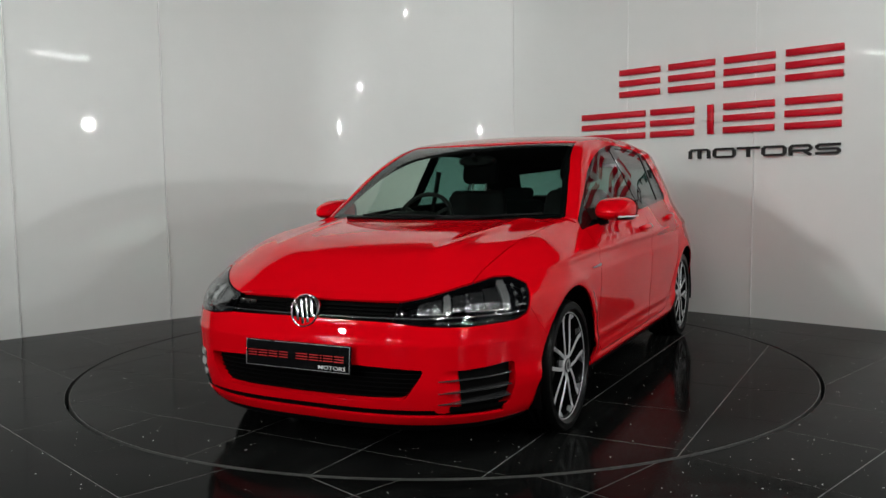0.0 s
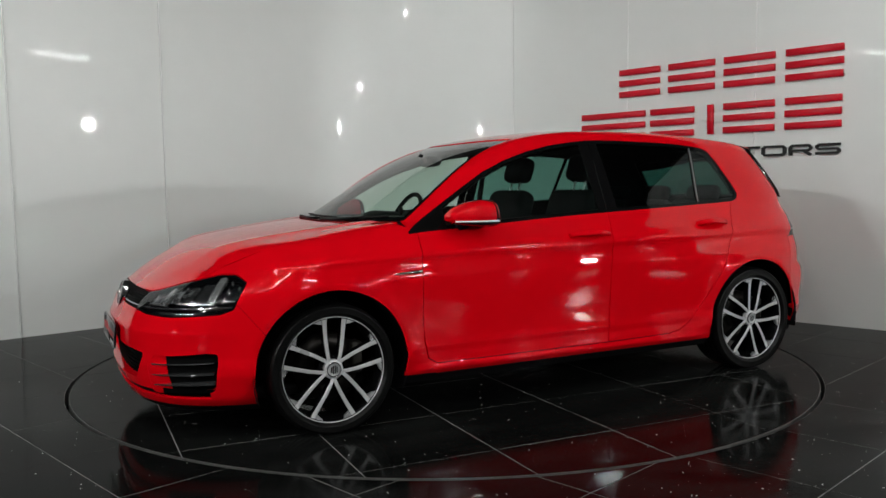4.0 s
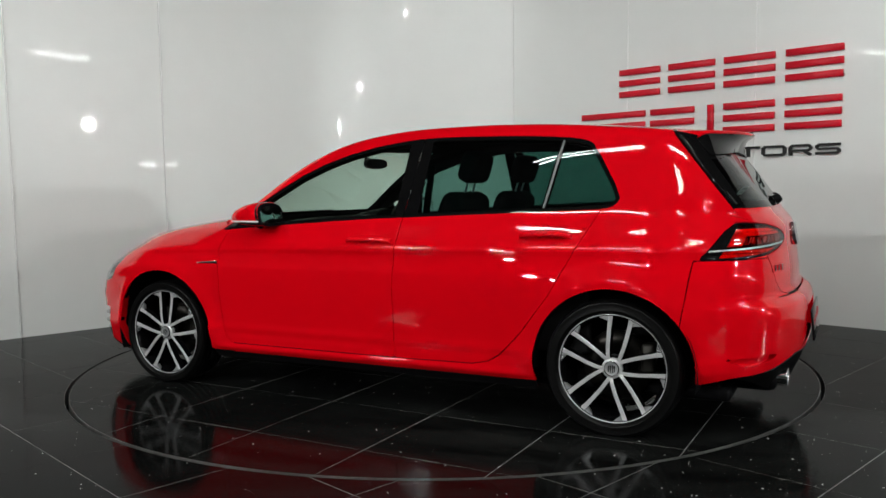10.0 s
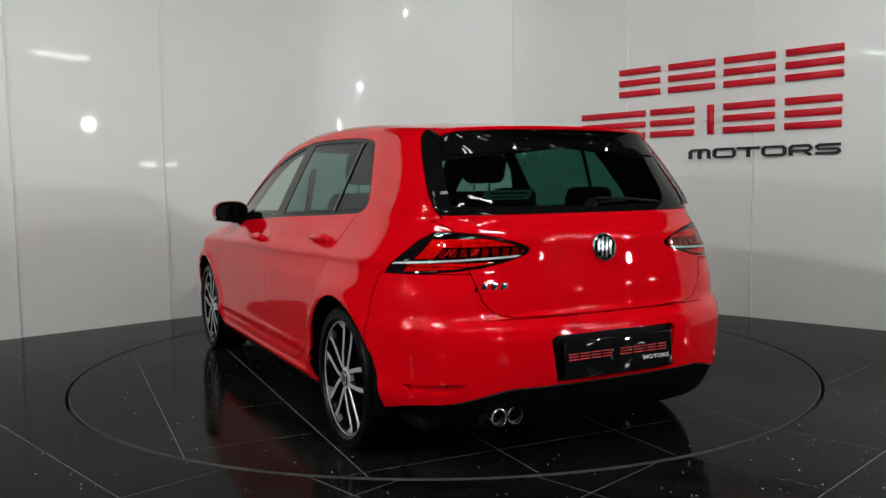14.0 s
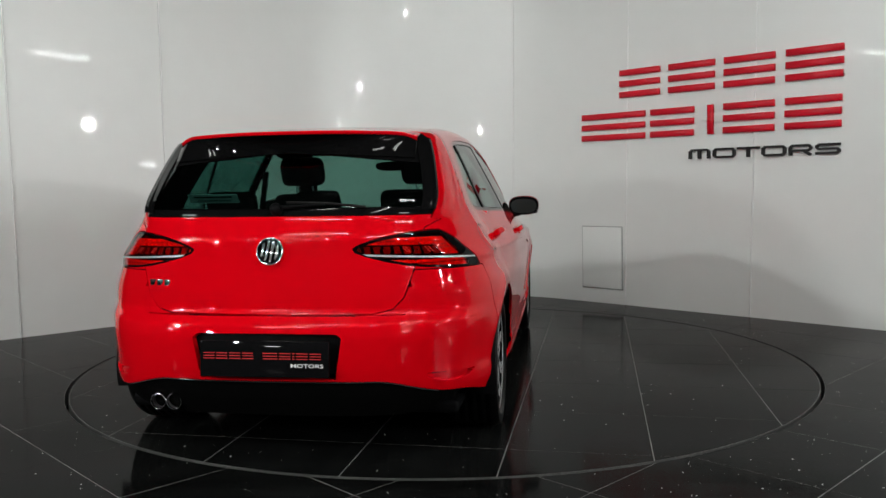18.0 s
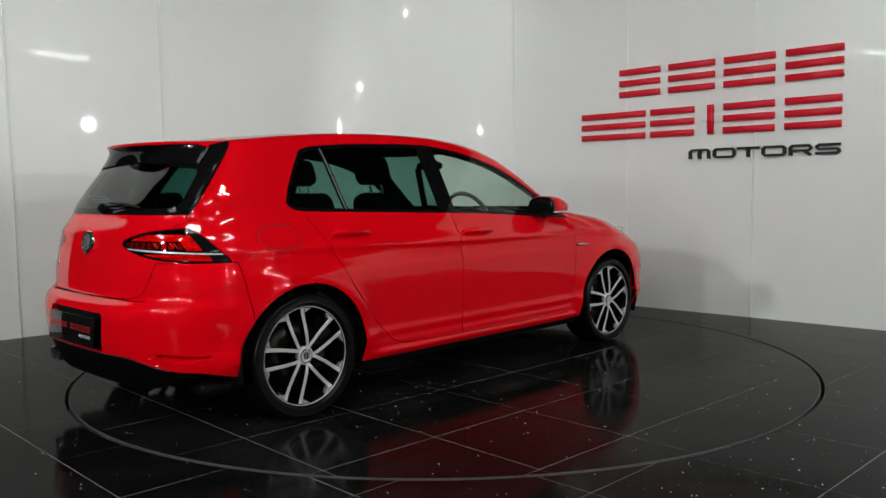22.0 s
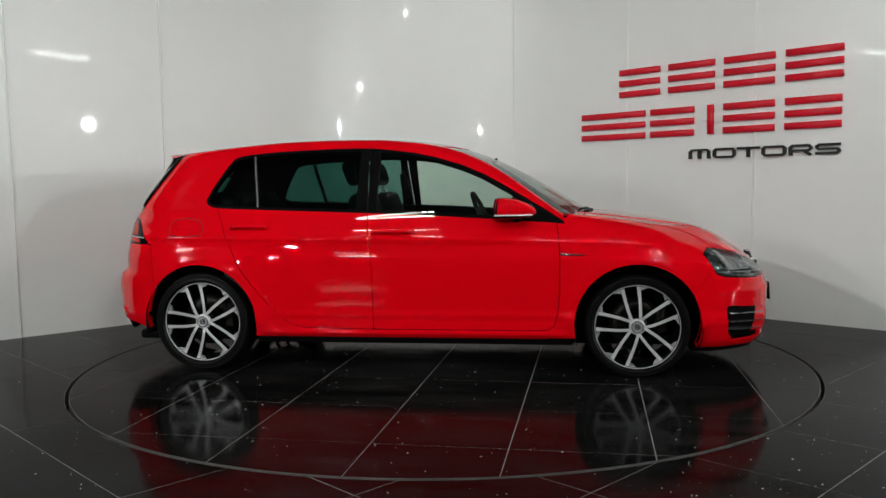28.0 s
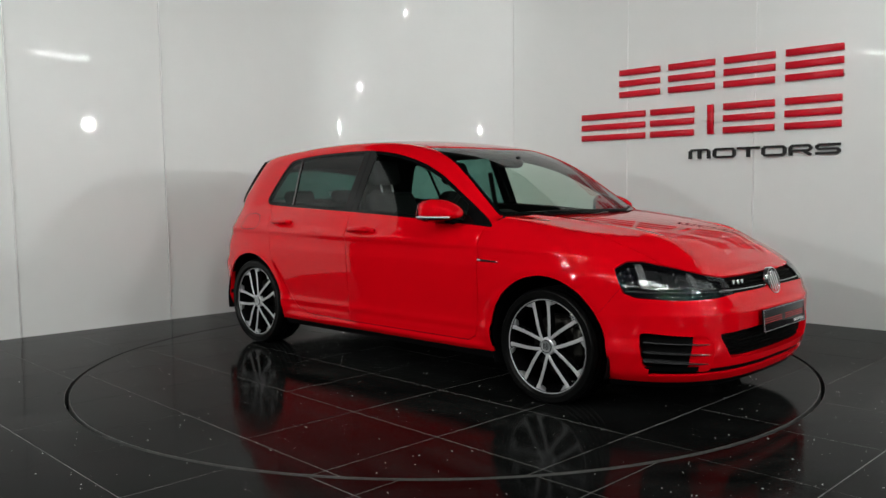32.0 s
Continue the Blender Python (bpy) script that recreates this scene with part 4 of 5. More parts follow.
    pair("dim_light_field", lit + [*band(lambda P: P[:, 2] - 0.866, 0.014), lambda P: -0.075 - front_dark(P), lambda P: np.sin(front_wave(P) * 0.8) + 0.2], RED_DIM, car, 0.014, 0.006)
    for off in (-0.115, -0.10, -0.20, -0.19):
        pair("lamp_slit", lit + [*band(lambda P: P[:, 2] - 0.868, 0.011), *band(lambda P, off=off: front_dark(P) - off, 0.0032)], PALE_LENS, car, 0.011, 0.003, "pale slit in the lamp")
    pair("pale_light_bar", [lambda P: sd_tail(P) - 0.004, split, *band(lambda P: P[:, 2] - 0.835 - 0.05 * (rs(48) - rear_s(P)), 0.0036)], PALE_LENS, car, 0.0005, 0.006, "pale clear strip")
    # side glass
    belt = lambda P: sd_dlo(P) - 0.016
    pair("front_window", [belt, lambda P: P[:, 0] + 0.212, lambda P: 0.70 - P[:, 0]], GLASS_FRONT, car, 0.006, 0)
    pair("rear_window", [belt, lambda P: -0.338 - P[:, 0], lambda P: quarter_bar(P) - 0.013], GLASS_REAR, car, 0.006, 0)
    pair("quarter_window", [belt, lambda P: -0.013 - quarter_bar(P)], GLASS_REAR, car, 0.006, 0)
    # reflection on the glass edges, drawn as a thin grey strip
    pair("pane_edge_glint", [belt, *band(quarter_bar, 0.0045)], PANE_GLINT, car, -0.001, 0.005, "slim grey strip for the glint on the pane edges")
    for way in (1, -1):
        split_at = lambda P, way=way: way * line_sd(P[:, 0], P[:, 2], (-0.262, 0.968), (-0.29, 1.45)) - 0.002
        pair("window_seal", [lambda P: sd_dlo(P), split_at, lambda P: np.maximum.reduce([0.0165 - sd_dlo(P), P[:, 0] - 0.699, np.minimum(-0.211 - P[:, 0], P[:, 0] + 0.339), 0.0135 - np.abs(quarter_bar(P))])], FRIT, car, 0.003, 0.004)
    # dark lining under all of it, open at the panes
    single("lining", [lambda P: -np.maximum.reduce([sd_dlo(P) - 0.02, sd_screen(P) - 0.015, sd_rear_glass(P) - 0.035]), lambda P: -(sd_arch(P)), lambda P: lower_edge(P) - 0.02, lambda P: -np.maximum.reduce([sd_head(P), sd_tail(P), sd_intake(P), sd_side_intake(P)]) - 0.005], INSIDE, car, 0.03, -0.026)


def quarter_bar(P):
    """Way from the leaning bar in front of the rear quarter glass."""
    return P[:, 0] + 1.0 - 0.18 * (1.164 - P[:, 2])


def band(f, w):
    """Two cuts that leave the strip |f| < w."""
    return [lambda P: f(P) + w, lambda P: w - f(P)]


def sd_belt(P):
    """Above nought below the window line of the doors."""
    z = np.interp(P[:, 0], [-1.25, -0.77, -0.27, 0.08, 0.53, 0.905], [1.002, 0.984, 0.966, 0.950, 0.920, 0.893])
    return z - P[:, 2]


# ---------------------------------------------------------------- places on the body's skin
def skin_point(origin, way, inset=0.0):
    o, d = np.array(origin, float), np.array(way, float)
    lo, hi = 0.0, 1.4
    for _ in range(34):
        mid = (lo + hi) / 2
        if body_f(*[np.array([q]) for q in o + d * mid])[0] < 0:
            lo = mid
        else:
            hi = mid
    p = o + d * lo
    n = normals_at(p[None])[0]
    return Vector(p - n * inset), Vector(n)


def on_side(x, z, side=1, inset=0.0):
    p, n = skin_point((x, 0, z), (0, 1, 0), inset)
    return Vector((p.x, p.y * side, p.z)), Vector((n.x, n.y * side, n.z))


def on_nose(y, z, inset=0.0):
    return skin_point((1.2, y, z), (1, 0, 0), inset)


def on_tail(y, z, inset=0.0):
    return skin_point((-1.2, y, z), (-1, 0, 0), inset)


# ---------------------------------------------------------------- wheels
def spoke_mesh(a, s):
    """One polished spoke of a pair; the sides stay black."""
    bm = bmesh.new()
    prev = None
    for r, off, half, y in ((0.030, 0.020, 0.0085, 0.052), (0.06, 0.0285, 0.0088, 0.057), (0.11, 0.0365, 0.0088, 0.056), (0.16, 0.0415, 0.0092, 0.053), (0.205, 0.0450, 0.0100, 0.052), (0.237, 0.0475, 0.0120, 0.056)):
        ring = []
        for o, dy in ((-half - 0.004, -0.034), (-half, -0.002), (-half + 0.002, 0.0), (half - 0.002, 0.0), (half, -0.002), (half + 0.004, -0.034)):
            t = s * off + o
            ring.append(bm.verts.new((r * math.cos(a) - t * math.sin(a), y + dy, r * math.sin(a) + t * math.cos(a))))
        if prev:
            for q in range(6):
                f = bm.faces.new((prev[q], prev[(q + 1) % 6], ring[(q + 1) % 6], ring[q]))
                f.material_index = 0 if q in (1, 2, 3) else 1
        prev = ring
    bm.faces.new(prev)
    bmesh.ops.recalc_face_normals(bm, faces=bm.faces)
    me = bpy.data.meshes.new("spoke")
    bm.to_mesh(me)
    bm.free()
    me.materials.append(ALLOY)
    me.materials.append(ALLOY_BLACK)
    return me


def web_mesh(a, s):
    """The small grey gusset between a spoke and the rim."""
    pts = [(0.2375, 0.0615), (0.2375, 0.102), (0.213, 0.0575)]
    bm = bmesh.new()
    top, low = [], []
    for r, t in pts:
        ca, sa = math.cos(a), math.sin(a)
        along = math.sqrt(max(r * r - t * t, 0))
        x, z = along * ca - s * t * sa, along * sa + s * t * ca
        top.append(bm.verts.new((x, 0.055, z)))
        low.append(bm.verts.new((x, 0.035, z)))
    bm.faces.new(top)
    for i in range(3):
        bm.faces.new((top[i], top[(i + 1) % 3], low[(i + 1) % 3], low[i]))
    bmesh.ops.recalc_face_normals(bm, faces=bm.faces)
    me = bpy.data.meshes.new("gusset")
    bm.to_mesh(me)
    bm.free()
    me.materials.append(SATIN)
    return me


def tyre_bm(outer):
    """Rounded low-profile tyre with grooves round the tread."""
    d = outer - 0.316
    prof = [(0.236, 0.05), (0.2455, 0.064), (0.256, 0.0735), (0.259, 0.0755), (0.262, 0.0738), (0.280 + d * 0.7, 0.0765), (0.298 + d, 0.072), (0.301 + d, 0.0735), (0.304 + d, 0.070), (0.309 + d, 0.062), (0.314 + d, 0.048)]
    for y in (0.02, -0.02, -0.06, -0.10):
        prof += [(outer, y + 0.012), (outer - 0.006, y + 0.009), (outer - 0.006, y + 0.001), (outer, y - 0.002)]
    prof += [(0.314 + d, -0.128), (0.305 + d, -0.145), (0.285 + d, -0.155), (0.255, -0.152), (0.236, -0.13)]
    return lathe_bm(prof, 72)


def make_wheel(car, x, y, up):
    side = 1 if y > 0 else -1
    w = new("wheel")
    w.parent = car
    w["label"] = "black and polished alloy wheel with five twin spokes"
    outer = 0.299 if x > 0 else 0.307
    w.location = (x, y, outer - 0.003)
    w.rotation_euler = (0, 0, 0 if side > 0 else math.pi)
    part("tyre", tyre_bm(outer), TYRE, w)
    part("rim", lathe_bm([(0.238, 0.046), (0.243, 0.056), (0.236, 0.058), (0.231, 0.05), (0.224, 0.03), (0.215, -0.02), (0.21, -0.13), (0.235, -0.14)], 72), ALLOY_BLACK, w)
    part("rim_lip", lathe_bm([(0.2425, 0.0565), (0.242, 0.0600), (0.2398, 0.0610), (0.2378, 0.0580)], 72), ALLOY, w)
    for k in range(5):
        a = math.radians(up + 72 * k)
        for s in (-1, 1):
            part("spoke", spoke_mesh(a, s), None, w)
            part("gusset", web_mesh(a, s), None, w)
        for s in (0,):
            b = a + math.radians(36)
            part("wheel_bolt", lathe_bm([(0.001, 0.04), (0.010, 0.04), (0.010, 0.03), (0.010, 0.02)], 8), SATIN, w).location = (0.052 * math.cos(b), 0, 0.052 * math.sin(b))
    part("hub", lathe_bm([(0.001, 0.02), (0.066, 0.02), (0.060, 0.026), (0.040, 0.034), (0.034, 0.05)], 40), ALLOY_BLACK, w)
    part("centre_cap", lathe_bm([(0.034, 0.045), (0.034, 0.0585), (0.031, 0.0605), (0.028, 0.0595), (0.001, 0.0595)], 32), SATIN, w)
    part("hub_plate", lathe_bm([(0.033, 0.0535), (0.042, 0.0535), (0.046, 0.049), (0.046, 0.03)], 40), ALLOY, w)
    part("cap_ring", lathe_bm([(0.0345, 0.058), (0.0335, 0.0612), (0.0305, 0.0612), (0.0295, 0.059)], 32), CHROME, w)
    for q, tilt in ((-0.013, 0.0), (-0.0045, 0.0), (0.0045, 0.0), (0.013, 0.0)):
        part("cap_mark", box_bm((0.0045, 0.002, 0.036 if abs(q) < 0.01 else 0.028), (q, 0.0605, 0.0), turn=Matrix.Rotation(tilt, 4, "Y")), CHROME, w)
    part("brake_disc", lathe_bm([(0.06, -0.045), (0.155, -0.045), (0.155, -0.07), (0.06, -0.07)], 48, closed=True), BRAKE, w)
    part("caliper", box_bm((0.06, 0.08, 0.15), (-0.14, -0.055, 0.03), 0.015), CALIPER, w)
    return w


def arch_liner(car, x, side):
    """Dark half tunnel over the wheel."""
    bm = bmesh.new()
    n, rows = 28, []
    low, high = (-20, 202) if x > 0 else (-5, 192)
    for y in (0.52, 0.865):
        rows.append([bm.verts.new((x + 0.366 * math.cos(math.radians(low + (high - low) * i / n)), y * side, WHEEL_Z + 0.366 * math.sin(math.radians(low + (high - low) * i / n)))) for i in range(n + 1)])
    inner = bm.verts.new((x, 0.52 * side, WHEEL_Z))
    for i in range(n):
        bm.faces.new((rows[0][i], rows[0][i + 1], rows[1][i + 1], rows[1][i])).smooth = True
        bm.faces.new((rows[0][i], inner, rows[0][i + 1]))
    part("wheel_arch_liner", bm, BLACK_PLASTIC, car)


# ---------------------------------------------------------------- fittings of the car
def blob_bm(sections, n=20):
    """A closed form through oval sections (centre, half width vector, half height vector)."""
    bm = bmesh.new()
    rings = []
    for c, u, v in sections:
        c, u, v = Vector(c), Vector(u), Vector(v)
        rings.append([bm.verts.new(c + u * (abs(math.cos(t)) ** 0.75 * math.copysign(1, math.cos(t))) + v * (abs(math.sin(t)) ** 0.75 * math.copysign(1, math.sin(t)))) for t in (2 * math.pi * k / n for k in range(n))])
    for a, b in zip(rings, rings[1:]):
        for k in range(n):
            bm.faces.new((a[k], a[(k + 1) % n], b[(k + 1) % n], b[k])).smooth = True
    bm.faces.new(rings[0][::-1])
    bm.faces.new(rings[-1])
    bmesh.ops.recalc_face_normals(bm, faces=bm.faces)
    return bm


def door_mirror(car, side):
    m = new("door_mirror")
    m.parent = car
    m["label"] = "red door mirror with black base and pale indicator"
    S = side
    # sections run from the rear face forward
    secs = []
    for x, h, w, cz in ((0.495, 0.060, 0.108, 0.982), (0.50, 0.068, 0.116, 0.983), (0.55, 0.069, 0.118, 0.984), (0.61, 0.060, 0.110, 0.981), (0.665, 0.042, 0.088, 0.974), (0.70, 0.021, 0.055, 0.966), (0.708, 0.008, 0.03, 0.962)):
        secs.append(((x, 0.893 * S, cz), (0, w, 0), (0, 0, h)))
    part("mirror_cap", blob_bm(secs, 28), PAINT, m)
    low = [((x + 0.0, 0.893 * S, cz), (0, w, 0), (0, 0, h)) for x, h, w, cz in ((0.492, 0.014, 0.100, 0.934), (0.55, 0.017, 0.108, 0.934), (0.62, 0.015, 0.094, 0.937), (0.68, 0.009, 0.055, 0.946))]
    part("mirror_base", blob_bm(low, 24), BLACK_GLOSS, m)
    stripe = [((x, 0.893 * S + dy * S, 0.9455), (0, 0.006, 0), (0, 0, 0.006)) for x, dy in ((0.50, 0.1165), (0.55, 0.1185), (0.60, 0.111), (0.65, 0.094), (0.69, 0.06))]
    part("indicator", tube_bm([s[0] for s in stripe], 0.0048, 8), BADGE_WHITE, m, "pale indicator strip")
    stalk = tube_bm([(0.60, 0.86 * S, 0.925), (0.61, 0.80 * S, 0.912), (0.62, 0.755 * S, 0.905)], [0.020, 0.019, 0.026], 12)
    part("stalk", stalk, BLACK_PLASTIC, m)
    glass = [((0.489, 0.893 * S, 0.978), (0, 0.100, 0), (0, 0, 0.052)), ((0.4935, 0.893 * S, 0.978), (0, 0.100, 0), (0, 0, 0.052))]
    part("mirror_glass", blob_bm(glass, 28), MIRROR, m, "silvered mirror glass")
    edge = [((0.488, 0.893 * S, 0.979), (0, 0.107, 0), (0, 0, 0.060)), ((0.4895, 0.893 * S, 0.980), (0, 0.113, 0), (0, 0, 0.0655)), ((0.512, 0.893 * S, 0.9835), (0, 0.1185, 0), (0, 0, 0.0705))]
    part("mirror_surround", blob_bm(edge[1:], 28), BLACK_GLOSS, m)
    m.location.x = 0.022
    # the rear face leans: its top stands further forward than its foot
    for ob in m.children:
        for v in ob.data.vertices:
            v.co.y = S * (0.985 - (1.011 - abs(v.co.y)) * 0.87)
            v.co.z = 0.965 + (v.co.z - 0.965) * 0.93
            v.co.x = 0.60 + (v.co.x - 0.60) * 1.12 + 0.10 * (v.co.z - 0.935) * max(0.0, 1 - max(0.0, v.co.x - 0.49) / 0.16)


def door_handle(car, x0, x1, z, side):
    h = new("door_handle")
    h.parent = car
    p, n = on_side((x0 + x1) / 2, z, side)
    cup = lathe_bm([(0.001, -0.012), (0.03, -0.010), (0.042, -0.003), (0.046, 0.0012)], 28)
    bmesh.ops.scale(cup, vec=(1.15, 1, 0.62), verts=cup.verts)
    rot = Vector((0, 1, 0)).rotation_difference(n).to_matrix().to_4x4()
    bmesh.ops.transform(cup, matrix=Matrix.Translation(p + n * 0.001) @ rot, verts=cup.verts)
    part("recess", cup, PAINT, h)
    secs = []
    for t in np.linspace(0, 1, 9):
        x = x0 + (x1 - x0) * t
        q, m = on_side(x, z, side)
        bow = 0.010 + 0.022 * math.sin(math.pi * t) ** 0.6
        up = n.cross(Vector((1, 0, 0))).normalized()
        tall = 0.0165 * (0.55 + 0.45 * math.sin(math.pi * min(max(t, 0.06), 0.94)) ** 0.5)
        secs.append((q + m * bow, m * 0.009, up * tall))
    part("grip", blob_bm(secs, 16), PAINT, h)


def ring_badge(car, p, n, radius, name):
    """A round chrome emblem drawn as a ring with plain bars."""
    b = new(name)
    b.parent = car
    rot = Vector((0, 1, 0)).rotation_difference(n).to_matrix().to_4x4()
    place = Matrix.Translation(p) @ rot
    def put(nm, bm, m):
        bmesh.ops.transform(bm, matrix=place, verts=bm.verts)
        part(nm, bm, m, b)
    put("disc", lathe_bm([(0.001, 0.006), (radius * 0.9, 0.004), (radius * 0.92, -0.012)], 40), BLACK_GLOSS)
    put("ring", lathe_bm([(radius * 0.84, 0.004), (radius * 0.86, 0.011), (radius * 0.93, 0.014), (radius, 0.008), (radius, -0.012)], 48), CHROME)
    for q, tall in ((-0.5, 1.0), (-0.17, 1.5), (0.17, 1.5), (0.5, 1.0)):
        put("bar", box_bm((radius * 0.2, 0.008, radius * tall), (q * radius, 0.008, 0), 0.002), CHROME)


def show_plate(car, front):
    """A black show plate with plain red bars and one small pale word."""
    b = new("show_plate")
    b.parent = car
    b["label"] = "black show plate with red bars and pale lettering"
    if front:
        m = Matrix.Translation((2.176, 0, 0.435)) @ Matrix.Rotation(radians(90), 4, "Z") @ Matrix.Rotation(radians(-4), 4, "X")
    else:
        m = Matrix.Translation((-2.094, 0, 0.452)) @ Matrix.Rotation(radians(-90), 4, "Z") @ Matrix.Rotation(radians(-5), 4, "X")
    tall = 0.112 if front else 0.142
    def put(nm, bm, mt):
        bmesh.ops.transform(bm, matrix=m, verts=bm.verts)
        part(nm, bm, mt, b)
    put("board", box_bm((0.524, 0.010, tall), (0, 0, 0), 0.003), PLATE_BLACK)
    if front:
        for sx, sz, cx, cz in ((0.516, 0.002, 0, tall / 2 - 0.004), (0.516, 0.002, 0, -tall / 2 + 0.004), (0.002, tall - 0.008, 0.257, 0), (0.002, tall - 0.008, -0.257, 0)):
            put("edge_line", box_bm((sx, 0.002, sz), (cx, -0.0052, cz)), SATIN)
    z0 = 0.0 if front else 0.012
    x = -0.247
    for width, gap in ((0.045, 0.008), (0.045, 0.008), (0.045, 0.008), (0.045, 0.040), (0.058, 0.008), (0.045, 0.008), (0.008, 0.008), (0.045, 0.008), (0.045, 0.0)):
        for dz in (-0.0105, 0.0, 0.0105):
            put("red_bar", box_bm((width, 0.0022, 0.0034), (x + width / 2, -0.0056, z0 + dz)), BADGE_RED)
        x += width + gap
    put("word", word_bm("MOTORS", 0.13, 0.015, 0.001, (0.175, -0.0062, z0 - 0.036)), BADGE_WHITE)


def word_bm(text, width, height, depth, at):
    """Letters in the built-in font, fitted to a width and height, facing -y."""
    cu = bpy.data.curves.new("word", "FONT")
    cu.body, cu.extrude, cu.resolution_u, cu.offset = text, 0.05, 3, 0.006
    ob = bpy.data.objects.new("word", cu)
    scene.collection.objects.link(ob)
    dg = bpy.context.evaluated_depsgraph_get()
    me = bpy.data.meshes.new_from_object(ob.evaluated_get(dg))
    bpy.data.objects.remove(ob)
    bm = bmesh.new()
    bm.from_mesh(me)
    bpy.data.meshes.remove(me)
    co = np.array([v.co for v in bm.verts])
    lo, hi = co.min(0), co.max(0)
    for v in bm.verts:
        x, y, z = (v.co[i] - lo[i] for i in range(3))
        v.co = (at[0] - width / 2 + x / (hi[0] - lo[0]) * width, at[1] - z / (hi[2] - lo[2]) * depth, at[2] - height / 2 + y / (hi[1] - lo[1]) * height)
    bmesh.ops.recalc_face_normals(bm, faces=bm.faces)
    return bm


def letters_badge(car, side_front):
    """Small chrome trim marks, drawn as plain blocks."""
    b = new("trim_badge")
    b.parent = car
    for k in range(3):
        if side_front == "tail":
            p, n = on_tail(0.522 - 0.036 * k, 0.737)
            bm = box_bm((0.006, 0.028, 0.026), p, 0.002)
        else:
            p, n = on_nose(-0.365 + 0.036 * k, 0.628)
            bm = box_bm((0.008, 0.028, 0.024), p, 0.002)
        part("block", bm, CHROME, b)


def wing_badge(car, side):
    pts = []
    for t in np.linspace(0, 1, 6):
        p, n = on_side(1.03 - 0.15 * t, 0.712 + 0.006 * t, side)
        pts.append((p + n * 0.001, n * 0.005, Vector((0, 0, 0.003 + 0.006 * t ** 0.6))))
    part("wing_badge", blob_bm(pts, 12), CHROME, car, "slim chrome wing badge")


def rear_spoiler(car):
    """Roof spoiler: painted top, gloss black underside running down to the pane, black blades beside it."""
    ny, nx, half = 45, 10, 0.535
    def tip(y):
        return -1.80 + 0.157 * (abs(y) / 0.5) ** 2
    def top(x, y):
        return float(top_at(np.array([x]), np.array([y]))[0])
    upper, under = bmesh.new(), bmesh.new()
    gu, gl = [], []
    for i in range(ny):
        y = -half + 2 * half * i / (ny - 1)
        ru, rl = [], []
        edge = 0.020 * max(0, (abs(y) - 0.45) / 0.085) ** 2
        foot, fn = on_tail(y, 1.262 - 0.05 * abs(y))
        foot += fn * 0.004
        drop = top(-1.53, y) + 0.0025 - edge
        for j in range(nx):
            t = j / (nx - 1)
            x = -1.53 + (tip(y) + 1.53) * t
            ru.append(upper.verts.new((x, y, drop + edge * 0.7 * (1 - t) - 0.09 * (-1.53 - x))))
        lip = ru[-1].co - Vector((-0.004, 0, 0.014))
        for j in range(nx):
            t = j / (nx - 1)
            q = foot.lerp(lip, t)
            rl.append(under.verts.new(q + Vector((0.012, 0, 0.014)) * math.sin(math.pi * t)))
        gu.append(ru)
        gl.append(rl)
    for g, bm in ((gu, upper), (gl, under)):
        for a, b in zip(g, g[1:]):
            for j in range(nx - 1):
                bm.faces.new((a[j], a[j + 1], b[j + 1], b[j])).smooth = True
    # rounded trailing edge in paint
    mid = [upper.verts.new(line[-1].co - Vector((0.003, 0, 0.006))) for line in gu]
    low = [upper.verts.new(line[-1].co - Vector((-0.004, 0, 0.014))) for line in gu]
    for r0, r1 in (([line[-1] for line in gu], mid), (mid, low)):
        for i in range(ny - 1):
            upper.faces.new((r0[i], r1[i], r1[i + 1], r0[i + 1])).smooth = True
    # black cheeks at the ends
    for end in (0, ny - 1):
        line = [under.verts.new(v.co) for v in gu[end]]
        for j in range(nx - 1):
            under.faces.new((line[j], line[j + 1], gl[end][j + 1], gl[end][j]))
    for bm in (upper, under):
        bmesh.ops.recalc_face_normals(bm, faces=bm.faces)
    sp = new("rear_spoiler")
    sp.parent = car
    part("spoiler_top", upper, PAINT, sp)
    part("spoiler_underside", under, FRIT, sp, "gloss black underside")
    for side in (1, -1):
        bm, prev = bmesh.new(), None
        for i in range(13):
            z = 1.318 - 0.30 * i / 12
            outer, no = on_side(-1.572 - 0.78 * (1.283 - z), z, side, -0.003)
            inner, ni = on_tail(outer.y - 0.055 * side, z, -0.003)
            high = 0.009 * (1 - i / 12) + 0.002
            crest = outer.lerp(inner, 0.35) + (no + ni).normalized() * high
            ring = [bm.verts.new(p) for p in (outer, outer.lerp(crest, 0.3) + Vector((-0.006, 0.011 * side, 0.002)), crest, crest.lerp(inner, 0.5), inner)]
            if prev:
                for k in range(4):
                    bm.faces.new((prev[k], prev[k + 1], ring[k + 1], ring[k])).smooth = True
            prev = ring
        bmesh.ops.recalc_face_normals(bm, faces=bm.faces)
        part("spoiler_blade", bm, FRIT, sp, "gloss black blade beside the rear pane")
    p, n = on_tail(0, 1.287)
    part("brake_light", box_bm((0.012, 0.30, 0.010), p + n * 0.02 + Vector((0, 0, 0.004)), 0.003), RED_LAMP, sp, "dark red high brake light")


def wiper(car, pts, name):
    w = new(name)
    w.parent = car
    part("wiper_arm", tube_bm(pts[:3], [0.009, 0.006, 0.005], 8), BLACK_PLASTIC, w)
    part("wiper_blade", tube_bm(pts[3:], 0.005, 8), RUBBER, w)


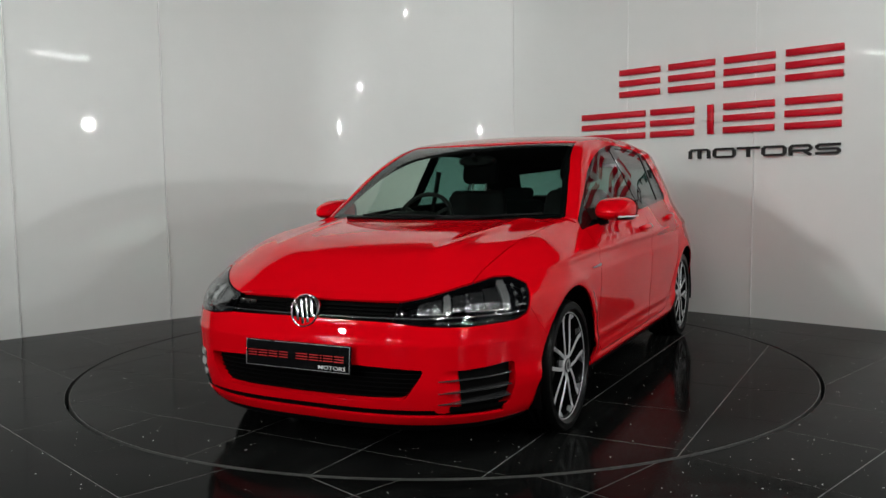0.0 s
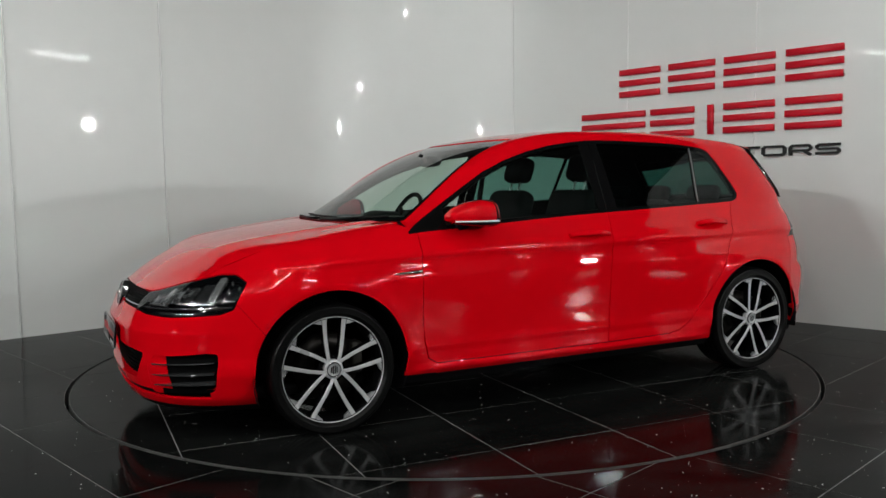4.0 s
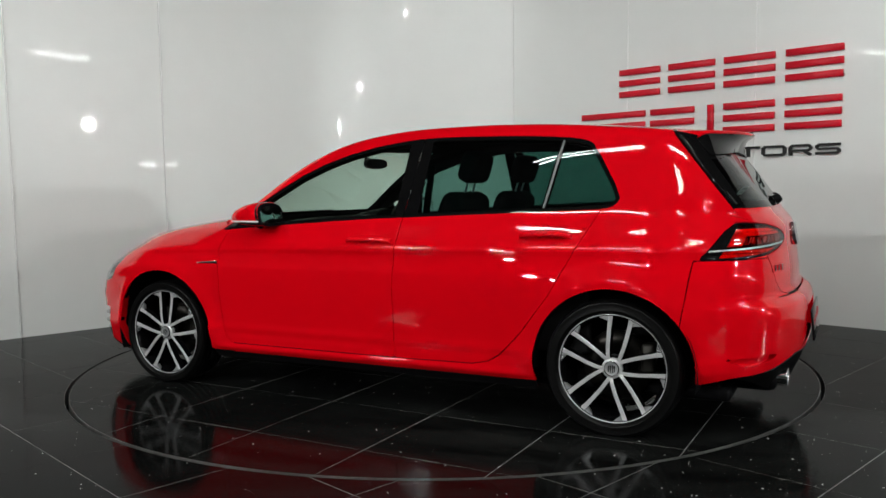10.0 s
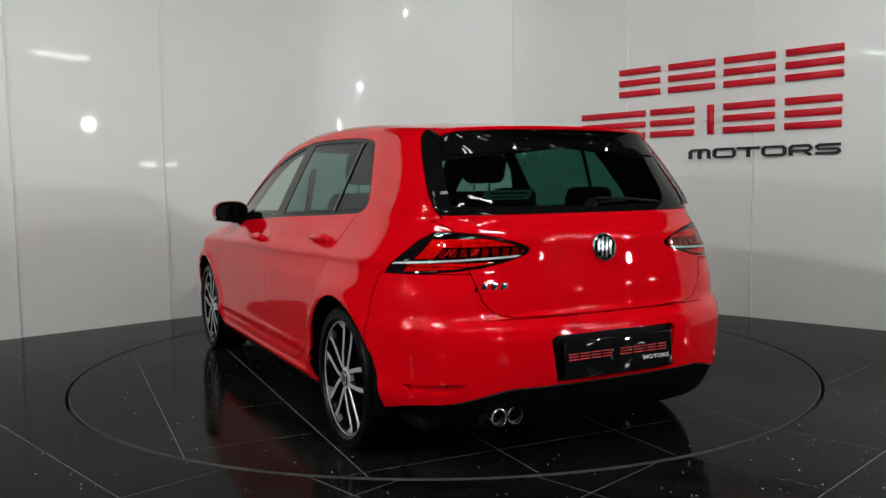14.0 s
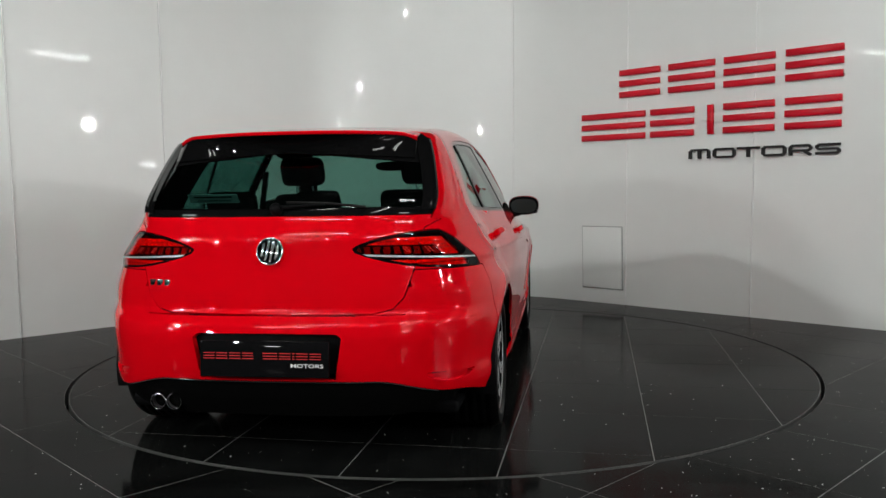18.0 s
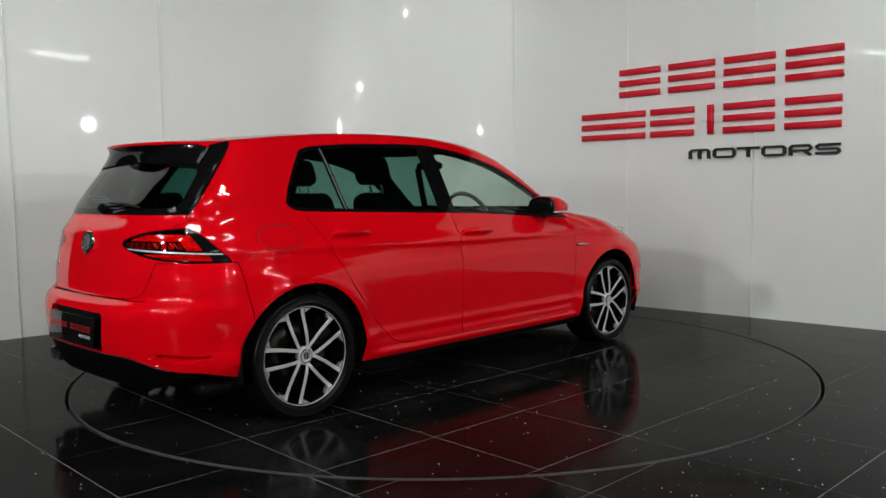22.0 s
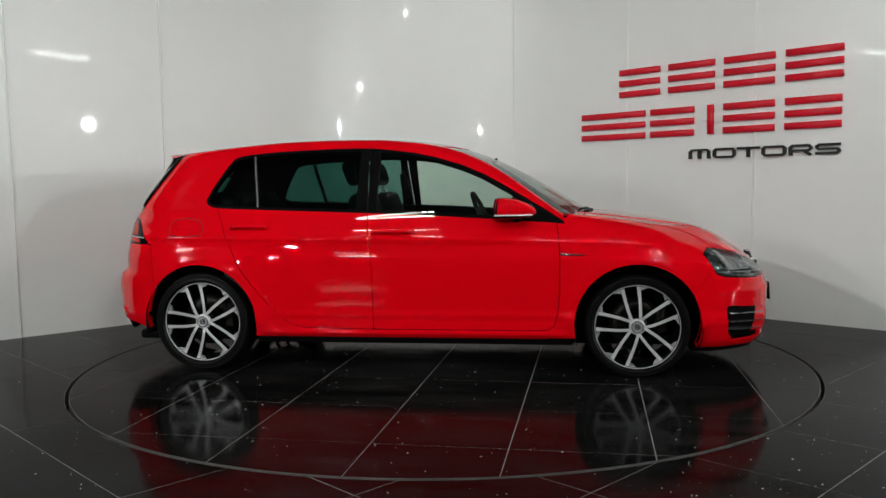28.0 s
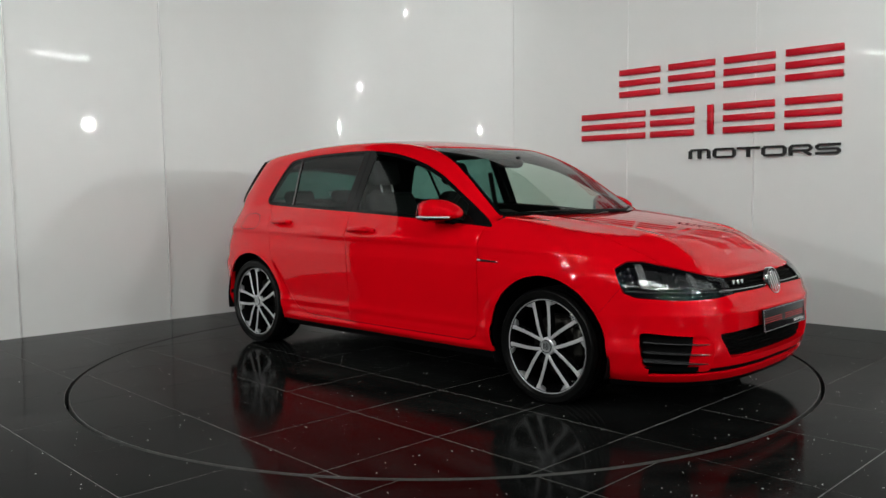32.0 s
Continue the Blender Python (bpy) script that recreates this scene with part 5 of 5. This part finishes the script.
def exhaust(car):
    for y in (0.496, 0.427):
        tip = lathe_bm([(0.0295, 0.0), (0.0295, 0.10), (0.031, 0.1025), (0.0333, 0.1015), (0.0336, 0.097), (0.033, 0.0)], 36, "x")
        bmesh.ops.scale(tip, vec=(-1, 1, 1), verts=tip.verts)
        bmesh.ops.recalc_face_normals(tip, faces=tip.faces)
        bmesh.ops.translate(tip, vec=(-1.905, y, 0.250), verts=tip.verts)
        e = part("tailpipe", tip, CHROME, car, "chrome tailpipe")
        inner = lathe_bm([(0.001, 0.03), (0.0293, 0.03), (0.0293, 0.092)], 24, "x")
        bmesh.ops.scale(inner, vec=(-1, 1, 1), verts=inner.verts)
        bmesh.ops.translate(inner, vec=(-1.905, y, 0.250), verts=inner.verts)
        part("pipe_bore", inner, GAP, e)
    part("silencer", box_bm((0.3, 0.75, 0.10), (-1.82, 0.18, 0.24), 0.04, segments=3), BLACK_PLASTIC, car)


def seat(car, x, y, wide, back_h, head=True, tilt=18, name="seat"):
    s = new(name)
    s.parent = car
    part("cushion", box_bm((0.50, wide, 0.16), (x + 0.22, y, 0.50), 0.05, Matrix.Rotation(radians(-6), 4, "Y"), 3), CLOTH, s)
    m = Matrix.Translation((x, y, 0.53)) @ Matrix.Rotation(radians(-tilt), 4, "Y")
    bm = box_bm((0.13, wide, back_h), (0, 0, back_h / 2), 0.055, None, 3)
    for v in bm.verts:
        k = max(0.0, (v.co.z - back_h * 0.6) / (back_h * 0.4))
        v.co.y *= 1 - 0.22 * k
    bmesh.ops.transform(bm, matrix=m, verts=bm.verts)
    part("backrest", bm, CLOTH, s)
    if head:
        hr = box_bm((0.10, min(0.26, wide * 0.55), 0.17), (0, 0, back_h + 0.14), 0.045, None, 3)
        bmesh.ops.transform(hr, matrix=m, verts=hr.verts)
        part("headrest", hr, CLOTH, s)
        for d in (-0.05, 0.05):
            bm = tube_bm([(0, d, back_h - 0.04), (0, d, back_h + 0.08)], 0.006, 8)
            bmesh.ops.transform(bm, matrix=m, verts=bm.verts)
            part("headrest_post", bm, SATIN, s)


def cabin(car):
    for y in (0.36, -0.36):
        seat(car, -0.23, y, 0.50, 0.58, name="front_seat")
    s = new("rear_bench")
    s.parent = car
    part("cushion", box_bm((0.52, 1.30, 0.18), (-0.88, 0, 0.50), 0.06, None, 3), CLOTH, s)
    for y, w in ((0.43, 0.46), (0.0, 0.34), (-0.43, 0.46)):
        m = Matrix.Translation((-1.12, y, 0.52)) @ Matrix.Rotation(radians(-22), 4, "Y")
        bm = box_bm((0.12, w, 0.52), (0, 0, 0.26), 0.05, None, 3)
        bmesh.ops.transform(bm, matrix=m, verts=bm.verts)
        part("backrest", bm, CLOTH, s)
        hr = box_bm((0.08, 0.25 if y else 0.22, 0.11), (0, 0, 0.57), 0.035, None, 3)
        bmesh.ops.transform(hr, matrix=m, verts=hr.verts)
        part("headrest", hr, CLOTH, s)
    # dashboard, wheel, inner mirror, parcel shelf, floor and door cards
    bm = blob_bm([((0.50, 0, 0.84), (0, 0.66, 0), (0, 0, 0.05)), ((0.56, 0, 0.86), (0, 0.68, 0), (0, 0, 0.09)), ((0.72, 0, 0.85), (0, 0.70, 0), (0, 0, 0.09)), ((0.92, 0, 0.83), (0, 0.64, 0), (0, 0, 0.07))], 28)
    part("dashboard", bm, DASH, car)
    part("instrument_hood", blob_bm([((0.50, -0.36, 0.935), (0, 0.17, 0), (0, 0, 0.035)), ((0.58, -0.36, 0.945), (0, 0.17, 0), (0, 0, 0.03)), ((0.72, -0.36, 0.925), (0, 0.12, 0), (0, 0, 0.02))], 20), DASH, car)
    st = new("steering_wheel")
    st.parent = car
    m = Matrix.Translation((0.40, -0.36, 0.905)) @ Matrix.Rotation(radians(-25), 4, "Y")
    ring = lathe_bm([(0.182 + 0.014 * math.cos(t), 0.014 * math.sin(t)) for t in np.linspace(0, 2 * math.pi, 10)[:-1]], 40, "x", True, True)
    bmesh.ops.transform(ring, matrix=m, verts=ring.verts)
    part("wheel_ring", ring, DASH, st)
    for a in (90, 210, 330):
        bm = tube_bm([(0, 0, 0), (0, 0.175 * math.cos(radians(a)), 0.175 * math.sin(radians(a) + math.pi))], 0.016, 8)
        bmesh.ops.transform(bm, matrix=m, verts=bm.verts)
        part("wheel_arm", bm, DASH, st)
    hub = lathe_bm([(0.001, -0.02), (0.06, -0.015), (0.07, 0.01), (0.001, 0.03)], 24, "x")
    bmesh.ops.transform(hub, matrix=m, verts=hub.verts)
    part("wheel_hub", hub, DASH, st)
    mi = new("inner_mirror")
    mi.parent = car
    part("mirror_shell", blob_bm([((0.375, 0, 1.262), (0, 0.115, 0), (0, 0, 0.030)), ((0.40, 0, 1.262), (0, 0.118, 0), (0, 0, 0.033)), ((0.42, 0, 1.262), (0, 0.09, 0), (0, 0, 0.022))], 24), BLACK_PLASTIC, mi)
    part("mirror_stem", tube_bm([(0.415, 0, 1.27), (0.46, 0, 1.295)], 0.016, 10), BLACK_PLASTIC, mi)
    part("parcel_shelf", box_bm((0.42, 1.16, 0.03), (-1.52, 0, 0.94), 0.01), DASH, car)
    part("cabin_floor", box_bm((3.0, 1.4, 0.05), (-0.25, 0, 0.24), 0.01), INSIDE, car)
    for side in (1, -1):
        part("door_card", box_bm((1.9, 0.05, 0.55), (-0.25, 0.765 * side, 0.62), 0.02), DASH, car)
        part("belt_anchor", tube_bm([(-0.33, 0.63 * side, 1.22), (-0.30, 0.70 * side, 0.80)], 0.018, 6), INSIDE, car)
    # paper on the rear pane
    m = Matrix.Translation((-1.790, 0.32, 1.075)) @ Matrix.Rotation(radians(-43), 4, "Y")
    note = new("window_note")
    note.parent = car
    note["label"] = "pale paper note behind the rear pane"
    for nm, size, at, mt in (("paper", (0.002, 0.22, 0.05), (0, 0, 0), BADGE_WHITE), ("printed_line", (0.002, 0.17, 0.006), (-0.002, 0, 0.011), DASH), ("printed_line", (0.002, 0.15, 0.003), (-0.002, 0, -0.010), DASH)):
        bm = box_bm(size, at)
        bmesh.ops.transform(bm, matrix=m, verts=bm.verts)
        part(nm, bm, mt, note)


MIRROR = mat("mirror_glass", (0.86, 0.87, 0.88), 0.01, 1.0)


def fuel_flap(car):
    """The filler flap in the right rear quarter."""
    V, T = cut([lambda P: poly_sd(P[:, 0], P[:, 2], [(-1.53, 0.94), (-1.35, 0.945), (-1.315, 0.90), (-1.30, 0.85), (-1.34, 0.828), (-1.50, 0.826), (-1.535, 0.85)], 2), lambda P: np.abs(P[:, 1]) - 0.3])
    part("fuel_flap_seam", skin("fuel_flap_seam", V, T, GAP, -0.0006, 0, True), None, car)
    V, T = cut([lambda P: poly_sd(P[:, 0], P[:, 2], [(-1.53, 0.94), (-1.35, 0.945), (-1.315, 0.90), (-1.30, 0.85), (-1.34, 0.828), (-1.50, 0.826), (-1.535, 0.85)], 2) - 0.0045, lambda P: np.abs(P[:, 1]) - 0.3])
    part("fuel_flap", skin("fuel_flap", V, T, PAINT, -0.0012, 0.001, True), None, car)


def make_car():
    car = tagged(new("car"), "shiny red five-door hatchback with black tinted windows on the turntable", "car")
    car_shell(car)
    for x, y, up in ((AXLE, 0.803, 92), (-AXLE, 0.792, 100), (AXLE, -0.803, 80), (-AXLE, -0.792, 75)):
        make_wheel(car, x, y, up)
        arch_liner(car, x, 1 if y > 0 else -1)
    part("underbody", box_bm((3.6, 1.45, 0.06), (0, 0, 0.20), 0.02), BLACK_PLASTIC, car)
    part("engine_bay", box_bm((0.9, 1.2, 0.4), (1.5, 0, 0.42), 0.05), INSIDE, car)
    for side in (1, -1):
        door_mirror(car, side)
        door_handle(car, 0.03, -0.225, 0.848, side)
        door_handle(car, -0.885, -1.125, 0.880, side)
        wing_badge(car, side)
    p, n = on_nose(0.0, 0.617)
    ring_badge(car, p + n * 0.012 - Vector((0, 0, 0.015)), Vector((0.97, 0, 0.24)).normalized(), 0.071, "front_emblem")
    p, n = on_tail(0.0, 0.863)
    ring_badge(car, p + n * 0.004, Vector((-0.985, 0, 0.17)).normalized(), 0.058, "rear_emblem")
    show_plate(car, True)
    show_plate(car, False)
    letters_badge(car, "tail")
    letters_badge(car, "nose")
    rear_spoiler(car)
    exhaust(car)
    cabin(car)
    fuel_flap(car)
    q = [on_tail(y, z)[0] + on_tail(y, z)[1] * 0.012 for y, z in ((0.0, 1.028), (-0.08, 1.034), (-0.2, 1.040), (-0.04, 1.050), (-0.2, 1.046), (-0.37, 1.030))]
    wiper(car, q, "rear_wiper")
    p, n = on_tail(0.0, 1.024)
    knob = lathe_bm([(0.001, 0.034), (0.014, 0.034), (0.022, 0.027), (0.026, 0.0)], 16)
    bmesh.ops.transform(knob, matrix=Matrix.Translation(p) @ Vector((0, 1, 0)).rotation_difference(n).to_matrix().to_4x4(), verts=knob.verts)
    part("wiper_pivot", knob, BLACK_PLASTIC, car)
    def screen(y, x):
        return Vector((x, y, float(top_at(np.array([x]), np.array([y]))[0]) + 0.004))
    wiper(car, [screen(-0.50, 1.03), screen(-0.2, 1.075), screen(0.0, 1.08), screen(-0.42, 1.0), screen(-0.1, 1.06), screen(0.22, 1.055)], "wiper")
    wiper(car, [screen(0.08, 1.095), screen(0.3, 1.055), screen(0.42, 1.01), screen(0.1, 1.075), screen(0.35, 1.03), screen(0.6, 0.92)], "wiper")
    return car


def turn_pose(t):
    return pose(0, 0, 0, 0, 0, TURN_START + TURN_RATE * t)


# ---------------------------------------------------------------- wall sign, hatch, dust
def on_right_wall(s, h, out=0.0):
    n = Vector((DIR_R.y, -DIR_R.x, 0))
    return ON_R + DIR_R * s + LEAN * h + n * out


def wall_frame(s, h, out=0.0):
    """A pose on the right wall: x along it, -y out of it, z up."""
    x, z = DIR_R.normalized(), LEAN.normalized()
    y = z.cross(x).normalized()
    m = Matrix((x, y, x.cross(y))).transposed().to_4x4()
    return Matrix.Translation(on_right_wall(s, h, out)) @ m


def stroke_bm(line, level, upright, depth):
    """A flat stroke of a letter along (x, z) points, its corners cut, standing out along -y."""
    pts = []
    for i, p in enumerate(line):
        if 0 < i < len(line) - 1:
            for q in (line[i - 1], line[i + 1]):
                far = math.hypot(q[0] - p[0], q[1] - p[1])
                k = min(0.014, far * 0.4) / far
                pts.append((p[0] + (q[0] - p[0]) * k, p[1] + (q[1] - p[1]) * k))
        else:
            pts.append(p)
    rails = [[], []]
    n = len(pts)
    for i, p in enumerate(pts):
        a, b = pts[max(i - 1, 0)], pts[min(i + 1, n - 1)]
        dx, dz = b[0] - a[0], b[1] - a[1]
        far = math.hypot(dx, dz)
        nx, nz = -dz / far * upright / 2, dx / far * level / 2
        rails[0].append((p[0] + nx, p[1] + nz))
        rails[1].append((p[0] - nx, p[1] - nz))
    bm = bmesh.new()
    front = [[bm.verts.new((x, -depth, z)) for x, z in r] for r in rails]
    back = [[bm.verts.new((x, 0, z)) for x, z in r] for r in rails]
    for i in range(n - 1):
        bm.faces.new((front[0][i], front[0][i + 1], front[1][i + 1], front[1][i]))
        for f, k in ((front[0], back[0]), (front[1], back[1])):
            bm.faces.new((f[i], f[i + 1], k[i + 1], k[i]))
    for i in (0, n - 1):
        bm.faces.new((front[0][i], front[1][i], back[1][i], back[0][i]))
    bmesh.ops.recalc_face_normals(bm, faces=bm.faces)
    return bm


def wall_sign():
    sign = tagged(new("wall_sign"), "raised red bars and black lettering fixed on the white wall", "sign")
    depth = 0.028
    def bar(s0, s1, h0, h1, m=SIGN_RED):
        bm = box_bm((s1 - s0, depth, h1 - h0), (0, 0, 0), 0.002, None, 1)
        bmesh.ops.transform(bm, matrix=wall_frame((s0 + s1) / 2, (h0 + h1) / 2, depth / 2), verts=bm.verts)
        part("bar", bm, m, sign)
    rows = (((-0.06, 0.34), (0.426, 0.846), (0.928, 1.348), (1.434, 1.862)), 1.903, 2.150), (((-0.464, 0.20), (0.257, 0.667), (0.792, 0.842), (0.93, 1.352), (1.436, 1.859)), 1.528, 1.774)
    for cells, h0, h1 in rows:
        for s0, s1 in cells:
            if s1 - s0 < 0.1:
                bar(s0, s1, h0, h1)
                continue
            t = (h1 - h0)
            for k in range(3):
                low = h0 + k * (t - 0.052) / 2
                bar(s0, s1, low, low + 0.052)
    # the black word in wide even strokes, a letter at a time: start and width of each
    v, h, tall = 0.024, 0.0185, 0.084
    def strokes(ch, w):
        x0, x1, z0, z1 = v / 2, w - v / 2, -tall / 2 + h / 2, tall / 2 - h / 2
        if ch == "M":
            return [[(x0, -tall / 2), (x0, z1), (x1, z1), (x1, -tall / 2)], [(w / 2, z1), (w / 2, -tall / 2)]]
        if ch == "O":
            return [[(w / 2, z1), (x1, z1), (x1, z0), (x0, z0), (x0, z1), (w / 2, z1)]]
        if ch == "T":
            return [[(0, z1), (w, z1)], [(w / 2, z1), (w / 2, -tall / 2)]]
        if ch == "R":
            return [[(x0, -tall / 2), (x0, z1), (x1, z1), (x1, -0.006), (x0, -0.006)], [(w * 0.60, -0.006), (w - 0.012, -tall / 2)]]
        return [[(w - 0.004, z1), (x0, z1), (x0, 0.0), (x1, 0.0), (x1, z0), (0.004, z0)]]
    for ch, s0, w in (("M", 0.629, 0.19), ("O", 0.845, 0.195), ("T", 1.055, 0.185), ("O", 1.258, 0.195), ("R", 1.474, 0.18), ("S", 1.675, 0.187)):
        bm = merge_bm(*[stroke_bm(line, h, v, depth + 0.0006 * k) for k, line in enumerate(strokes(ch, w))])
        bmesh.ops.transform(bm, matrix=wall_frame(s0, 1.366, 0.0), verts=bm.verts)
        part("letter", bm, SIGN_BLACK, sign, "black raised capital letter")


def wall_hatch():
    h = tagged(new("wall_hatch"), "white square access hatch with thin frame on the wall", "hatch")
    bm = box_bm((0.42, 0.018, 0.575), (0, 0, 0), 0.003)
    bmesh.ops.transform(bm, matrix=wall_frame(-0.24, 0.433, 0.009), verts=bm.verts)
    part("door", bm, WALL, h)
    for sx, sz, cx, cz in ((0.44, 0.010, 0, 0.2925), (0.44, 0.010, 0, -0.2925), (0.010, 0.575, 0.215, 0), (0.010, 0.575, -0.215, 0)):
        bm = box_bm((sx, 0.010, sz), (cx, 0, cz), 0.002, None, 1)
        bmesh.ops.transform(bm, matrix=wall_frame(-0.24, 0.433, 0.005), verts=bm.verts)
        part("frame", bm, SEAM, h)


def dust(name, count, place, parent, label):
    rng = random.Random(7)
    verts, faces = [], []
    for _ in range(count):
        x, y = place(rng)
        r = rng.choice((0.0008, 0.001, 0.0012, 0.0012, 0.0016, 0.002, 0.0034))
        a = rng.uniform(0, 3)
        base = len(verts)
        k = 5
        for i in range(k):
            t = a + 2 * math.pi * i / k
            q = r * rng.uniform(0.6, 1.3)
            verts.append((x + q * math.cos(t), y + q * math.sin(t), 0.001))
        verts.append((x, y, 0.001 + r * 0.7))
        faces += [(base + i, base + (i + 1) % k, base + k) for i in range(k)]
    ob = part(name, mesh_of(name, verts, faces, SPECK), None, parent)
    return tagged(ob, label, "dust" if not parent else "", kind="stuff")


def floor_dust():
    def outside(rng):
        while True:
            x, y = rng.uniform(-3.4, 3.4), rng.uniform(-3.0, 2.6)
            if math.hypot(x, y) > TURN_R + 0.03 and y < 3.6 - abs(x) * 0.92 and rng.random() < 0.35 + 0.65 * (x > 0.3):
                return x, y
    def inside(rng):
        r, a = TURN_R * 0.98 * math.sqrt(rng.random()), rng.uniform(0, 2 * math.pi)
        return r * math.cos(a), r * math.sin(a)
    dust("floor_specks", 1500, outside, None, "pale dust specks scattered over the black floor")
    dust("turntable_specks", 900, inside, TABLE, "")


# ---------------------------------------------------------------- lamps of the hall, with added fill
TUBE = mat("lit_tube", (0.8, 0.8, 0.8), 0.4, emit=(0.97, 1.0, 0.955), emit_strength=TUBE_GLOW)
FLOOD = mat("lit_flood", (0.8, 0.8, 0.8), 0.4, emit=(0.96, 0.98, 0.97), emit_strength=FLOOD_GLOW)


def strip_or_fill_light(x, y, z, turn, length=1.5):
    s = tagged(new("strip_or_fill_light"), "twin fluorescent strip light or added fill strip hung under the dark ceiling", "ceiling light", "strip lights")
    s.location, s.rotation_euler = (x, y, z), (0, 0, radians(turn))
    part("tray", box_bm((length + 0.06, 0.24, 0.04), (0, 0, 0.045), 0.008), LAMP_BODY, s)
    for d in (-0.09, 0.09):
        part("tube", tube_bm([(-length / 2, d, 0), (length / 2, d, 0)], 0.029, 10), TUBE, s)
    for d in (-0.5, 0.5):
        part("hanger", tube_bm([(d, 0, 0.06), (d, 0, ROOM_H - z)], 0.006, 6), LAMP_BODY, s)


def flood_or_fill_light(x, y, z, radius, aim):
    f = tagged(new("flood_or_fill_light"), "round white floodlight or added fill light on a drop rod from the ceiling", "floodlight", "flood lights")
    m = look((x, y, z), aim)
    f.matrix_world = m
    part("housing", lathe_bm([(0.001, 0.14), (radius * 0.7, 0.13), (radius * 1.08, 0.0), (radius * 1.08, -0.02), (radius, -0.02), (radius, 0.004)], 32, "z"), LAMP_BODY, f)
    part("lamp_face", lathe_bm([(0.001, -0.004), (radius * 0.98, 0.0)], 32, "z"), FLOOD, f)
    up = m.inverted() @ Vector((x, y, ROOM_H))
    part("rod", tube_bm([(0, 0, 0.1), tuple(up)], 0.012, 8), LAMP_BODY, f)


def wall_light(y, z, length, tall):
    """A slim lit panel low on the east wall."""
    w = tagged(new("wall_light"), "slim white lit panel on the far hall wall", "wall light", "wall lights")
    w.location = (ROOM[1], y, z)
    part("backplate", box_bm((0.04, length + 0.04, tall + 0.04), (-0.02, 0, 0), 0.006), LAMP_BODY, w)
    part("lit_face", box_bm((0.012, length, tall), (-0.046, 0, 0), 0.003), TUBE, w)


def lamps():
    for y, z, length, tall in WALL_LIGHTS:
        wall_light(y, z, length, tall)
    for x, y, z, turn in STRIPS_AND_FILL:
        strip_or_fill_light(x, y, z, turn)
    for x, y, z, r in FLOODS_AND_FILL:
        flood_or_fill_light(x, y, z, r, (0, 0.6, 1.0))


def motions():
    times = [0.5 * i for i in range(65)]
    off = Matrix.Translation((CAR_AT[0], CAR_AT[1], 0))
    walk(TABLE, [(t, turn_pose(t)) for t in times])
    walk(CAR, [(t, turn_pose(t) @ off) for t in times])


room_shell()
lamps()
TABLE = tagged(new("turntable"), "round revolving floor platform of polished black tiles", "turntable")
CAR = make_car()
wall_sign()
wall_hatch()
floor_dust()
walls()
make_turntable(TABLE)
make_floor()
motions()
